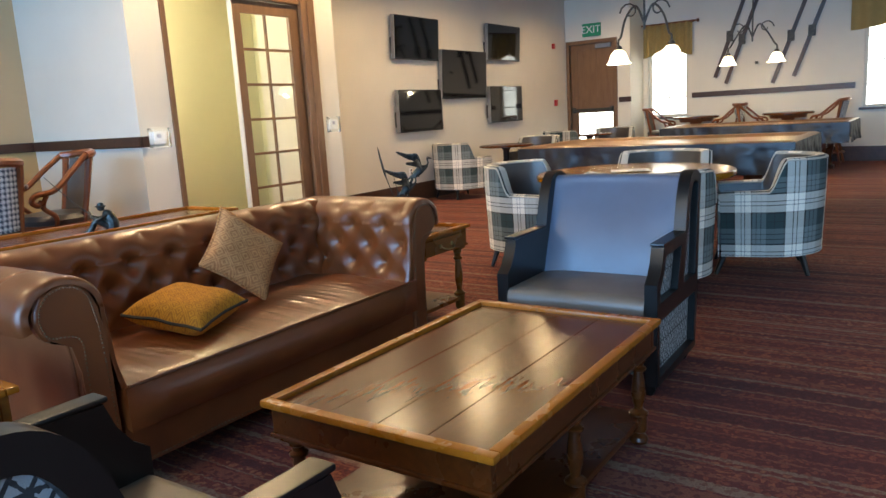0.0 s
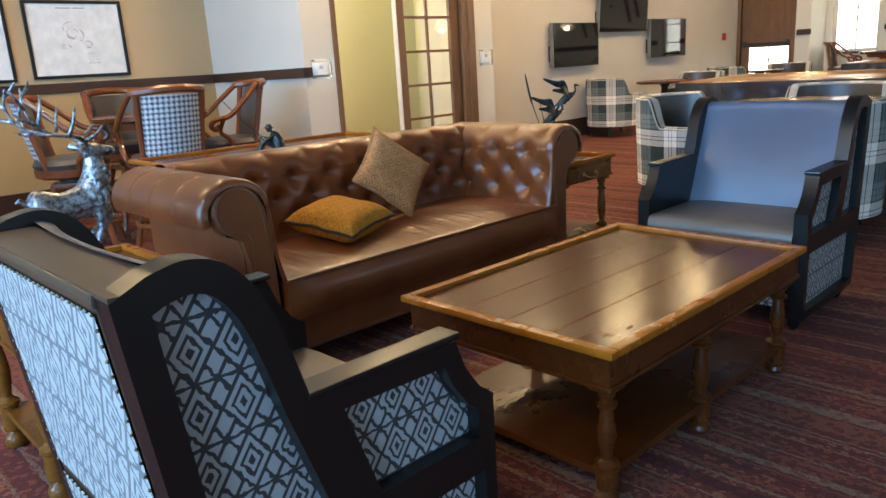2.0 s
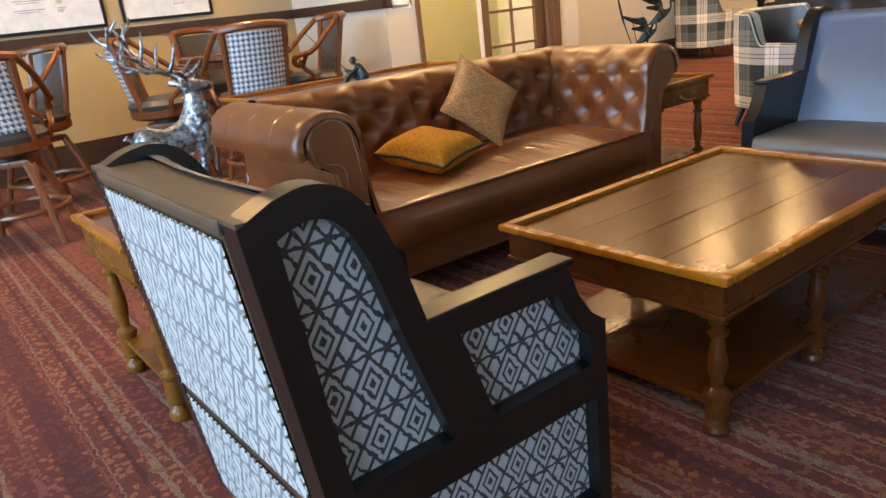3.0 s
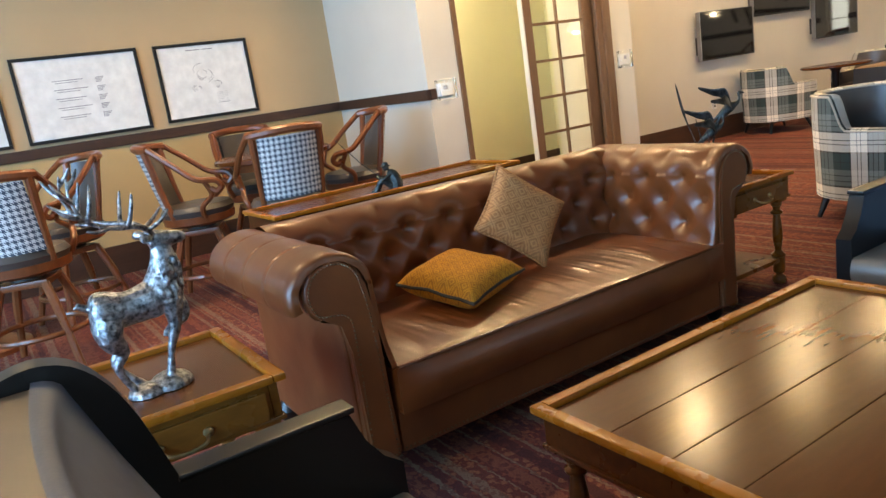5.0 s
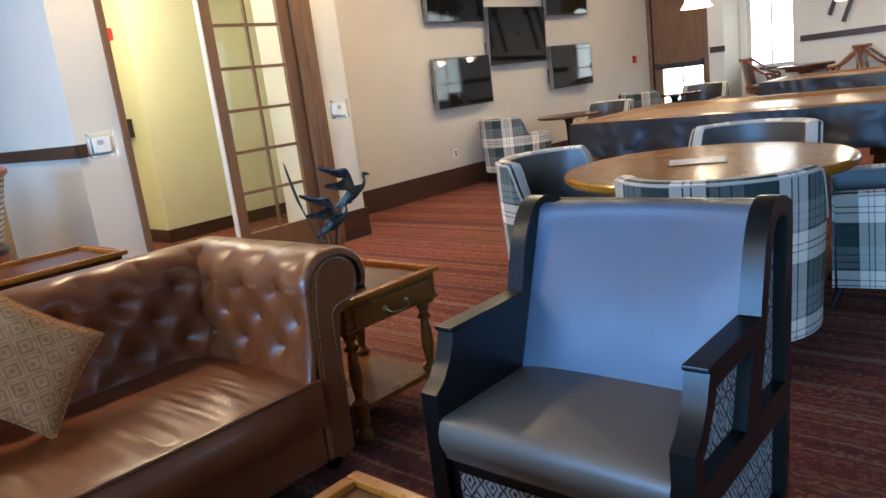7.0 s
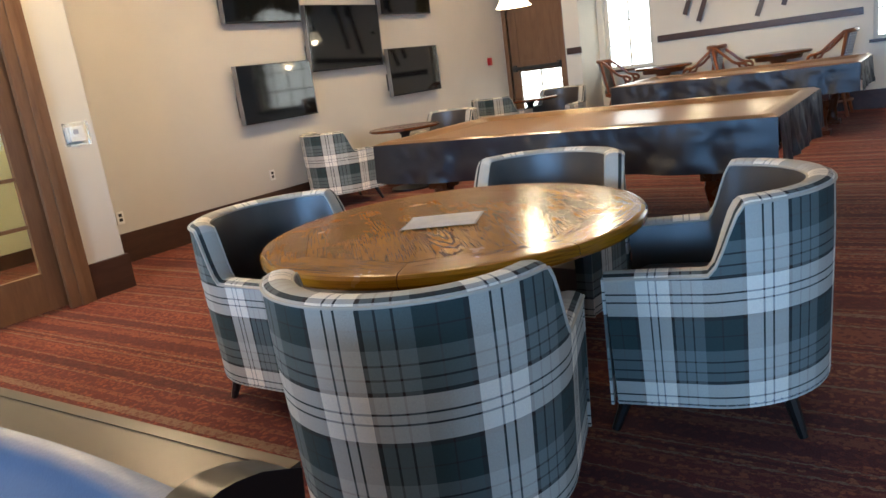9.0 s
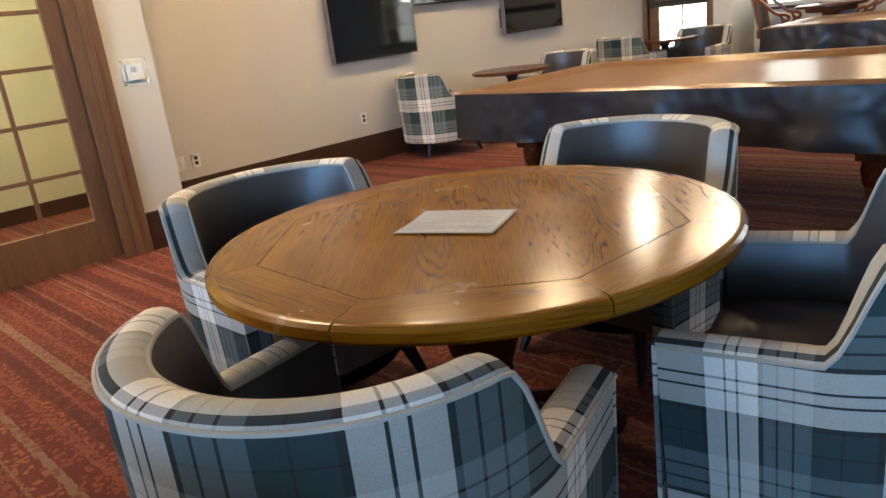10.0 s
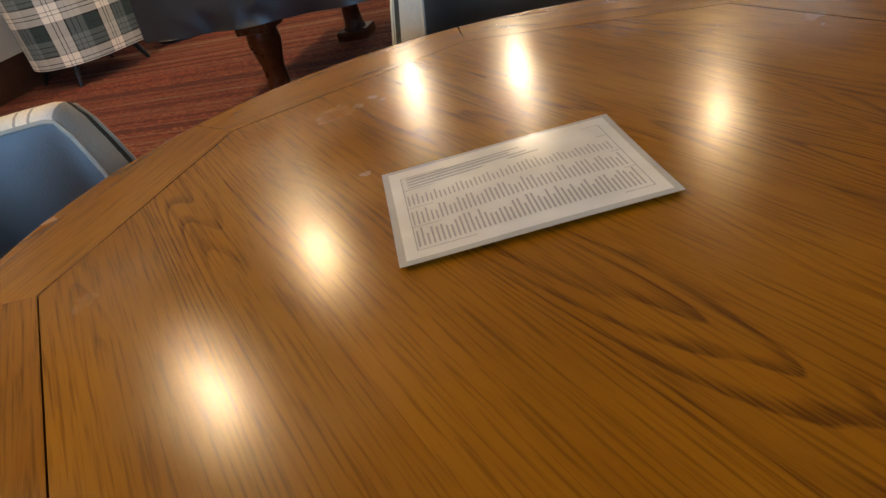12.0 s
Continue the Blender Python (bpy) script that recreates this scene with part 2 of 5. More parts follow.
WALL = paint("tan_wall_paint", (0.58, 0.545, 0.49), 0.62)
# the tan wall again, with the warm lamp light near it put into the colour
WALL_WARM_LIT = paint("warm_lit_tan_wall_paint", (0.51, 0.36, 0.20), 0.62)
# wall colour with warm lamp light on the lower part painted in
WALL_LOW = paint("lower_wall_lamp_tint", (0.50, 0.325, 0.14), 0.6)
CREAM = paint("cream_paint", (0.73, 0.685, 0.585), 0.55)
YELLOW = paint("yellow_hall_paint", (0.78, 0.755, 0.52), 0.6)
# room ceiling is unseen; tone chosen for how much lamp light it bounces
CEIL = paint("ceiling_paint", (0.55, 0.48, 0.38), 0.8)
CARPET = carpet()
TRIM = wood("dark_trim_wood", (0.035, 0.016, 0.010), (0.075, 0.034, 0.020), 0.35, 1, (1, 0.15, 1))
DOORWOOD = wood("brown_door_wood", (0.14, 0.068, 0.033), (0.235, 0.122, 0.058), 0.36, 1, (1, 1, 0.12))
HONEY = wood("honey_wood", (0.29, 0.082, 0.007), (0.41, 0.130, 0.011), 0.27, 1.2, (1, 0.2, 1), contrast=0.5, spec=0.3)
MAHOGANY = wood("mahogany_top", (0.092, 0.025, 0.006), (0.128, 0.038, 0.008), 0.22, 1, (1, 0.15, 1), contrast=0.6, spec=0.32)
MAHOGANY_SIDE = wood("reddish_table_wood", (0.042, 0.0095, 0.002), (0.108, 0.027, 0.005), 0.28, 1, (1, 0.3, 1), spec=0.3)
GOLDEN = wood("golden_table_wood", (0.12, 0.037, 0.006), (0.25, 0.085, 0.013), 0.28, 1, (1, 0.3, 1), spec=0.35)
CHERRY = wood("cherry_chair_wood", (0.14, 0.036, 0.012), (0.27, 0.080, 0.024), 0.30, 1, (1, 1, 0.3), coat=0.08)
BLACKWOOD = plain("black_lacquer", (0.006, 0.005, 0.0045), 0.3)
BROWN_LACQUER = plain("brown_lacquer", (0.085, 0.052, 0.030), 0.33)
BROWN_LEATHER = leather("brown_leather", (0.138, 0.034, 0.009), (0.210, 0.057, 0.014), 0.36, 0.5, 0.32)
GREY_LEATHER = leather("taupe_leather", (0.125, 0.098, 0.076), (0.155, 0.124, 0.098), 0.36, 0.8)
# same leather as the seats; blue window light on the backs is in its colour
BLUE_LIT_LEATHER = leather("blue_lit_leather", (0.082, 0.104, 0.148), (0.104, 0.130, 0.182), 0.40, 0.8)
DARK_LEATHER = leather("dark_leather", (0.050, 0.041, 0.035), (0.080, 0.064, 0.053), 0.38, 0.7)
PLAID, IKAT = plaid(), ikat("ikat_fabric", (0.032, 0.03, 0.03), (0.33, 0.33, 0.325), 0.074, 0.104)
IKAT_PALE = ikat("pale_woven_fabric", (0.17, 0.165, 0.155), (0.44, 0.42, 0.385), 0.095, 0.15)
CHECK = checks()
GOLD_CUSHION = jacquard("mustard_cushion_fabric", (0.33, 0.115, 0.006), (0.66, 0.28, 0.018), 24)
BEIGE_CUSHION = jacquard("beige_cushion_fabric", (0.30, 0.115, 0.036), (0.60, 0.28, 0.105), 17)
CREAM_PIPING = plain("cream_piping", (0.50, 0.45, 0.36), 0.7)
PIPING = plain("dark_piping", (0.03, 0.02, 0.015), 0.7)
PEWTER = metal("pewter", (0.07, 0.074, 0.078), (0.48, 0.50, 0.52), 0.38, scale=75, relief=0.9)
BRONZE = metal("green_bronze", (0.022, 0.028, 0.027), (0.085, 0.095, 0.09), 0.42, 0.8)
IRON = metal("wrought_iron", (0.05, 0.045, 0.04), (0.10, 0.09, 0.075), 0.5, 0.7)
BRASS = metal("aged_brass", (0.35, 0.25, 0.12), (0.55, 0.42, 0.22), 0.3, 1.0)
NAIL = metal("nail_head", (0.11, 0.08, 0.05), (0.22, 0.16, 0.10), 0.45, 1.0)
# one fitted vinyl cover: sheen put into the brown top, skirt kept near black
COVER = plain("vinyl_cover_brown_sheen", (0.20, 0.104, 0.046), 0.3)
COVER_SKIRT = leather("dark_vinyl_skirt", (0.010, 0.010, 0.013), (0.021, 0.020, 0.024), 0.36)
SCREEN, TVCASE = plain("dark_tv_screen", (0.004, 0.004, 0.0045), 0.05), plain("tv_bezel", (0.008, 0.008, 0.008), 0.35)
SILVER = plain("silver_edge", (0.30, 0.30, 0.31), 0.32, 0.8)
WHITE_PLASTIC = plain("white_plastic", (0.75, 0.74, 0.70), 0.4)
RED_PLASTIC, BLACK_PLASTIC = plain("red_plastic", (0.5, 0.03, 0.03), 0.4), plain("black_plastic", (0.02, 0.02, 0.02), 0.4)
SIGN_GREEN, PAPER = plain("green_sign", (0.01, 0.28, 0.13), 0.5), plain("paper", (0.78, 0.78, 0.76), 0.5)
DRAWN_INK, PALE_INK = plain("drawn_ink", (0.28, 0.28, 0.30), 0.6), plain("pale_print", (0.34, 0.34, 0.37), 0.6)
VALANCE = jacquard("olive_valance_fabric", (0.26, 0.17, 0.05), (0.46, 0.33, 0.13), 8)
GLASS, OAK = glass("clear_glass"), oak()
FROSTED = glow("lit_glass_shade", (1.0, 0.86, 0.62), 4.0)
DOWNLIGHT = glow("lit_ceiling_lamp", (1.0, 0.72, 0.38), 35.0)
OUTDOOR = glow("bright_outdoor", (0.95, 1.0, 1.0), 6.0)


# ---- building helpers ----
def box(bm, x0, x1, y0, y1, z0, z1, r=0.0):
    t = bmesh.new()
    bmesh.ops.create_cube(t, size=1)
    for v in t.verts:
        v.co = Vector(((x0 + x1) / 2 + v.co.x * (x1 - x0), (y0 + y1) / 2 + v.co.y * (y1 - y0), (z0 + z1) / 2 + v.co.z * (z1 - z0)))
    if r:
        bmesh.ops.bevel(t, geom=t.edges[:], offset=r, segments=2, affect="EDGES", profile=0.6)
    me = bpy.data.meshes.new("tmp")
    t.to_mesh(me)
    t.free()
    bm.from_mesh(me)
    bpy.data.meshes.remove(me)
    return bm


def boxed(*a, **k):
    return box(bmesh.new(), *a, **k)


def grid(bm, f, nu, nv, close_u=False, close_v=False, uv=None):
    vs = [[bm.verts.new(f(i / nu, j / nv)) for j in range(nv if close_v else nv + 1)] for i in range(nu if close_u else nu + 1)]
    lay = bm.loops.layers.uv.verify() if uv else None
    for i in range(nu):
        for j in range(nv):
            c = ((i, j), (i + 1, j), (i + 1, j + 1), (i, j + 1))
            try:
                face = bm.faces.new([vs[a % len(vs)][b % len(vs[0])] for a, b in c])
            except ValueError:
                continue
            if uv:
                for lp, (a, b) in zip(face.loops, c):
                    lp[lay].uv = uv(a / nu, b / nv)
    return vs


def lathe(bm, prof, c=(0, 0, 0), seg=14):
    """A turned shape from (radius, height) pairs."""
    n = len(prof) - 1
    vs = grid(bm, lambda u, v: Vector(c) + Vector((math.cos(-u * math.tau) * prof[round(v * n)][0], math.sin(-u * math.tau) * prof[round(v * n)][0], prof[round(v * n)][1])), seg, n, close_u=True)
    for j, flip in ((0, 0), (-1, 1)):
        if prof[j][0] > 1e-4:
            ring = [col[j] for col in vs]
            bm.faces.new(ring if not flip else ring[::-1])
    return bm


def tube(bm, pts, radii, seg=8):
    pts = [Vector(p) for p in pts]
    if not hasattr(radii, "__len__"):
        radii = [radii] * len(pts)
    rings, up = [], Vector((0.31, 0.17, 0.93))
    for i, p in enumerate(pts):
        d = (pts[min(i + 1, len(pts) - 1)] - pts[max(i - 1, 0)]).normalized()
        a = d.cross(up)
        if a.length < 0.05:
            a = d.cross(Vector((1, 0, 0)))
        a.normalize()
        b = d.cross(a)
        up = a.cross(d) * 1.0
        rings.append([bm.verts.new(p + radii[i] * (math.cos(k * math.tau / seg) * a + math.sin(k * math.tau / seg) * b)) for k in range(seg)])
    for r0, r1 in zip(rings, rings[1:]):
        for k in range(seg):
            bm.faces.new((r0[k], r0[(k + 1) % seg], r1[(k + 1) % seg], r1[k]))
    bm.faces.new(rings[0][::-1])
    bm.faces.new(rings[-1])
    return bm


def smooth_path(pts, n=6):
    pts = [Vector(p) for p in pts]
    out = []
    for i in range(len(pts) - 1):
        a, b, c, d = pts[max(i - 1, 0)], pts[i], pts[i + 1], pts[min(i + 2, len(pts) - 1)]
        for k in range(n):
            t = k / n
            out.append(0.5 * (2 * b + (c - a) * t + (2 * a - 5 * b + 4 * c - d) * t * t + (3 * b - a - 3 * c + d) * t ** 3))
    return out + [pts[-1]]


def prism(bm, poly, put):
    """A slab: poly is a ring of 2D points, put(a, b, side) gives the place, side 0 or 1."""
    r = [[bm.verts.new(put(a, b, s)) for a, b in poly] for s in (0, 1)]
    n = len(poly)
    bm.faces.new(r[0][::-1])
    bm.faces.new(r[1])
    for i in range(n):
        bm.faces.new((r[0][i], r[0][(i + 1) % n], r[1][(i + 1) % n], r[1][i]))
    return bm


def inset_poly(poly, d):
    out, n = [], len(poly)
    for i in range(n):
        p, q, r = (Vector(poly[k % n]) for k in (i - 1, i, i + 1))
        a, b = (q - p).normalized(), (r - q).normalized()
        na, nb = Vector((-a.y, a.x)), Vector((-b.y, b.x))
        m = na + nb
        out.append(tuple(q + m * (d / max(0.35, m.dot(na)))))
    return out


def weigh_normals(me, limit):
    """Shade flat faces flat beside their bevels: normals weighed by area, split at sharp angles."""
    around = [[] for _ in me.vertices]
    data = [(p.normal.copy(), p.area) for p in me.polygons]
    for p in me.polygons:
        for v in p.vertices:
            around[v].append(p.index)
    out = []
    for p in me.polygons:
        n = data[p.index][0]
        for v in p.vertices:
            t = Vector((0, 0, 0))
            for q in around[v]:
                if data[q][0].dot(n) > limit - 1e-3:
                    t += data[q][0] * data[q][1]
            out.append(t.normalized() if t.length > 1e-12 else n)
    me.normals_split_custom_set(out)


def part(name, bm, mat, parent=None, label="", angle=35):
    if not bm.loops.layers.uv:
        lay = bm.loops.layers.uv.verify()
        bm.normal_update()
        for f in bm.faces:
            k = max(range(3), key=lambda i: abs(f.normal[i]))
            a, b = ((1, 2), (0, 2), (0, 1))[k]
            for lp in f.loops:
                lp[lay].uv = (lp.vert.co[a], lp.vert.co[b])
    bmesh.ops.recalc_face_normals(bm, faces=bm.faces[:])
    me = bpy.data.meshes.new(name)
    bm.to_mesh(me)
    bm.free()
    me.polygons.foreach_set("use_smooth", [True] * len(me.polygons))
    me.set_sharp_from_angle(angle=radians(angle))
    if len(me.polygons) < 1500:
        weigh_normals(me, math.cos(radians(angle)))
    me.materials.append(mat)
    ob = new(name, me)
    if parent:
        ob.parent = parent
    if label:
        ob["label"] = label
    return ob


def thing(name, label, category, m=None, group=""):
    ob = new(name)
    ob.empty_display_size = 0.1
    if m is not None:
        ob.matrix_world = m
    return tagged(ob, label, category, group)


def structure(name, bm, mat, label, category):
    return tagged(part(name, bm, mat), label, category, "", "structure")


# ---- the room ----
XW, XA, XB, XE, YS, YN, H = -6.31, -7.15, -5.41, 4.5, -5.0, 14.95, 3.4
YB0, YB1, YX, XR = 3.57, 6.09, 14.17, -4.94
RAIL0, RAIL1 = 1.13, 1.22


def wall_boxes(bm, axis, at0, at1, a0, a1, z0, z1, holes):
    """A wall of thickness at0..at1 along a0..a1 with rectangular holes (a, a, z, z)."""
    cuts = sorted({a0, a1, *(h[0] for h in holes), *(h[1] for h in holes)})
    for p, q in zip(cuts, cuts[1:]):
        spans, inside = [(z0, z1)], [h for h in holes if h[0] < (p + q) / 2 < h[1]]
        for h in inside:
            spans = [s for lo, hi in spans for s in ((lo, min(hi, h[2])), (max(lo, h[3]), hi)) if s[1] - s[0] > 1e-4]
        for lo, hi in spans:
            if axis == "x":
                box(bm, at0, at1, p, q, lo, hi)
            else:
                box(bm, p, q, at0, at1, lo, hi)
    return bm


structure("floor", boxed(-10, XE, YS, YN, -0.1, 0), CARPET, "dark red carpet with mottled stripes", "carpet")
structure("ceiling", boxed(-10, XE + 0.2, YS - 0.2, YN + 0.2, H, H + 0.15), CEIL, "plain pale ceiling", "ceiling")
bm = wall_boxes(bmesh.new(), "x", XA - 0.15, XA, YS, YB0 + 0.15, 0, H, [])
structure("wall_west_1", bm, WALL_WARM_LIT, "tan painted wall behind the bar tables", "wall")
# thin slab added to carry the lamp-lit tint below the rail
structure("wall_west_lamp_tint", boxed(XA, XA + 0.004, YS, YB0, 0.27, RAIL0), WALL_LOW, "lower wall tinted for warm lamp light below the chair rail", "wall")
bm = wall_boxes(bmesh.new(), "x", XW - 0.15, XW, YB1, YX + 0.15, 0, H, [])
structure("wall_west_2", bm, WALL, "tan painted wall with televisions", "wall")
bm = boxed(XA, XB - 0.15, YB0, YB0 + 0.15, 0, H)
structure("wall_return_1", bm, CREAM, "pale return wall beside the hall opening", "wall")
bm = boxed(XW - 0.15, XB - 0.15, YB1 - 0.15, YB1, 0, H)
structure("wall_return_2", bm, CREAM, "pale return wall beside the glazed door", "wall")
bm = wall_boxes(bmesh.new(), "x", XB - 0.15, XB, YB0, YB1, 0, H, [(3.90, 5.67, -1, 2.48)])
structure("wall_bay", bm, CREAM, "cream wall round the hall opening", "wall")
bm = wall_boxes(bmesh.new(), "y", YX, YX + 0.15, XW, XR, 0, H, [(-6.22, -5.27, -1, 2.55)])
structure("wall_exit", bm, CREAM, "cream wall round the exit door", "wall")
structure("wall_return_3", boxed(XR - 0.15, XR, YX + 0.15, YN, 0, H), CREAM, "cream return wall beside the window", "wall")
WIN_N = [(-4.84, -4.05, 0.95, 2.5), (-0.98, 0.9, 0.95, 2.6)]
structure("wall_north", wall_boxes(bmesh.new(), "y", YN, YN + 0.25, XR, XE, 0, H, WIN_N), CREAM, "cream wall hung with old skis", "wall")
WIN_E = [(wy - 0.75, wy + 0.75, 0.9, 3.1) for wy in (1.5, 6.0, 10.5)]
structure("wall_east", wall_boxes(bmesh.new(), "x", XE, XE + 0.2, YS, YN, 0, H, WIN_E), WALL, "tan wall with tall windows", "wall")
WIN_S = [(wx - 0.95, wx + 0.95, 0.85, 3.05) for wx in (-3.6, -0.6, 2.2)]
structure("wall_south", wall_boxes(bmesh.new(), "y", YS - 0.2, YS, XA - 0.15, XE, 0, H, WIN_S), WALL, "tan wall with tall windows", "wall")
# hall beyond the opening
structure("wall_hall_1", boxed(-9.3, -7.75, 5.28, 5.43, 0, 3), YELLOW, "yellow hall wall", "wall")
structure("wall_hall_2", boxed(-7.9, -7.75, 5.43, 7.2, 0, 3), YELLOW, "yellow hall wall", "wall")
structure("wall_hall_3", boxed(-9.4, -9.25, 3.57, 5.28, 0, 3), YELLOW, "yellow hall wall", "wall")
structure("wall_hall_4", boxed(-9.25, XA - 0.15, 3.57, 3.72, 0, 3), YELLOW, "yellow hall wall", "wall")
structure("wall_hall_5", boxed(-7.75, XW - 0.15, 7.05, 7.2, 0, 3), YELLOW, "yellow hall wall", "wall")
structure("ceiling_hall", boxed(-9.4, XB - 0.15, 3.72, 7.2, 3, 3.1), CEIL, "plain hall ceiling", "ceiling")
for i, b in enumerate([(-9.25, -7.73, 5.262, 5.28), (-7.75, -7.73, 5.28, 7.05)]):
    structure("baseboard_hall_%d" % (i + 1), boxed(*b, 0, 0.14), TRIM, "brown wooden baseboard", "baseboard")
# baseboards and chair rails
for i, b in enumerate([(XA, XA + 0.025, YS, YB0), (XA + 0.025, XB, YB0 - 0.025, YB0), (XB, XB + 0.025, YB0 - 0.025, 3.80), (XB, XB + 0.025, 5.77, YB1 + 0.025),
                       (XW, XB, YB1, YB1 + 0.025), (XW, XW + 0.025, YB1 + 0.025, YX), (XW, -6.32, YX - 0.025, YX), (-5.17, XR, YX - 0.025, YX), (XR, XR + 0.025, YX - 0.025, YN), (XR + 0.025, XE, YN - 0.025, YN)]):
    if b[1] > b[0]:
        structure("baseboard_%d" % (i + 1), boxed(*b, 0, 0.27, r=0.006), TRIM, "tall dark brown wooden baseboard", "baseboard")
for i, b in enumerate([(XA, XA + 0.03, YS, YB0), (XA + 0.03, XB + 0.02, YB0 - 0.03, YB0), (XB, XB + 0.03, YB0, YB0 + 0.06)]):
    structure("trim_rail_%d" % (i + 1), boxed(*b, RAIL0, RAIL1, r=0.006), TRIM, "dark wooden chair rail", "rail")
structure("trim_rail_4", boxed(-5.17, XR + 0.02, YX - 0.03, YX, 1.30, 1.40, r=0.006), TRIM, "dark wooden chair rail", "rail")
structure("trim_rail_5", boxed(-3.95, -1.10, YN - 0.03, YN, 1.30, 1.40, r=0.006), TRIM, "dark wooden chair rail", "rail")


# ---- doors and windows ----
def door_casing(name, x0, x1, y0, y1, z1, axis, w=0.11, proud=0.03):
    """Casing round an opening in a wall whose face lies at x1 (axis x) or y0 (axis y)."""
    t = tagged(thing(name, "brown wooden door casing", "door frame"), kind="structure")
    if axis == "x":
        for a, b in ((y0 - w, y0), (y1, y1 + w)):
            part("jamb", boxed(x0, x1 + proud, a, b, 0, z1, r=0.008), DOORWOOD, t)
        part("head", boxed(x0, x1 + proud, y0 - w, y1 + w, z1, z1 + w, r=0.008), DOORWOOD, t)
    else:
        for a, b in ((x0 - w, x0), (x1, x1 + w)):
            part("jamb", boxed(a, b, y0 - proud, y1, 0, z1, r=0.008), DOORWOOD, t)
        part("head", boxed(x0 - w, x1 + w, y0 - proud, y1, z1, z1 + w, r=0.008), DOORWOOD, t)
    return t


door_casing("door_frame_1", XB - 0.15, XB, 3.95, 5.62, 2.46, "x", 0.05, 0.02)
part("wide_jamb", boxed(XB, XB + 0.045, 5.575, 5.77, 0, 2.60, r=0.01), DOORWOOD, bpy.data.objects["door_frame_1"])
part("jamb_bead", boxed(XB + 0.045, XB + 0.06, 5.65, 5.70, 0, 2.60, r=0.006), DOORWOOD, bpy.data.objects["door_frame_1"])

leaf = tagged(thing("door_1", "brown wooden glazed door leaf with ten panes, closed beside an open leaf", "door", pose(XB - 0.05, 0, 0)), kind="structure")
Y0, Y1 = 4.72, 5.60
bm = bmesh.new()
box(bm, -0.022, 0.022, Y0, Y0 + 0.10, 0.02, 2.45, 0.004)
box(bm, -0.022, 0.022, Y1 - 0.14, Y1, 0.02, 2.45, 0.004)
part("stile", bm, DOORWOOD, leaf)
part("bottom_rail", boxed(-0.022, 0.022, Y0 + 0.10, Y1 - 0.14, 0.02, 0.30, r=0.004), DOORWOOD, leaf)
part("top_rail", boxed(-0.022, 0.022, Y0 + 0.10, Y1 - 0.14, 2.33, 2.45, r=0.004), DOORWOOD, leaf)
GA, GB = Y0 + 0.10, Y1 - 0.14
rows = [0.30 + 2.03 * k / 6 for k in range(7)]
part("mullion", boxed(-0.014, 0.014, (GA + GB) / 2 - 0.012, (GA + GB) / 2 + 0.012, 0.30, 2.33, r=0.003), DOORWOOD, leaf)
for z in rows[1:-1]:
    part("muntin", boxed(-0.015, 0.015, GA, GB, z - 0.013, z + 0.013, r=0.003), DOORWOOD, leaf)
for z0, z1 in zip(rows, rows[1:]):
    for a, b in ((GA, (GA + GB) / 2 - 0.012), ((GA + GB) / 2 + 0.012, GB)):
        p = part("pane", boxed(-0.003, 0.003, a, b, z0 + 0.013, z1 - 0.013), GLASS, leaf)
        p.visible_shadow = False
part("edge_strip", boxed(-0.024, 0.03, Y0 - 0.014, Y0 - 0.001, 0.02, 2.45), CREAM, leaf, "pale weather strip on the door edge")
bm = boxed(0.022, 0.04, Y0 + 0.02, Y0 + 0.06, 0.10, 0.20, r=0.004)
part("floor_bolt", bm, BRASS, leaf, "dark metal floor bolt")

ex = tagged(thing("door_2", "brown panelled exit door with a lit lower window and push bar", "door", pose(0, YX + 0.06, 0)), kind="structure")
X0, X1 = -6.217, -5.273
part("stile", boxed(X0, X0 + 0.15, -0.022, 0.022, 0.01, 2.5, r=0.004), DOORWOOD, ex)
part("stile", boxed(X1 - 0.05, X1, -0.022, 0.022, 0.01, 2.5, r=0.004), DOORWOOD, ex)
part("bottom_rail", boxed(X0 + 0.15, X1 - 0.05, -0.022, 0.022, 0.01, 0.42, r=0.004), DOORWOOD, ex)
part("lock_rail", boxed(X0 + 0.15, X1 - 0.05, -0.022, 0.022, 1.12, 1.3, r=0.004), DOORWOOD, ex)
part("top_rail", boxed(X0 + 0.15, X1 - 0.05, -0.022, 0.022, 2.38, 2.5, r=0.004), DOORWOOD, ex)
part("panel", boxed(X0 + 0.15, X1 - 0.05, -0.010, 0.010, 1.3, 2.38), DOORWOOD, ex)
part("centre_stile", boxed(-5.71, -5.66, -0.018, 0.018, 1.3, 2.38), DOORWOOD, ex)
g = part("pane", boxed(X0 + 0.15, X1 - 0.05, -0.004, 0.004, 0.42, 1.12), GLASS, ex)
g.visible_shadow = False
for k in (1, 2):
    part("muntin", boxed(X0 + 0.15, X1 - 0.05, -0.012, 0.012, 0.42 + 0.233 * k - 0.01, 0.42 + 0.233 * k + 0.01), CREAM, ex)
part("muntin", boxed(-5.70, -5.68, -0.012, 0.012, 0.42, 1.12), CREAM, ex)
part("push_bar", boxed(X0 + 0.03, X1 - 0.03, -0.10, -0.05, 1.16, 1.21, r=0.01), IRON, ex, "dark metal push bar")
part("bar_bracket", boxed(X0 + 0.03, X0 + 0.10, -0.06, -0.02, 1.13, 1.24, r=0.01), IRON, ex)
part("bar_bracket", boxed(X1 - 0.10, X1 - 0.03, -0.06, -0.02, 1.13, 1.24, r=0.01), IRON, ex)
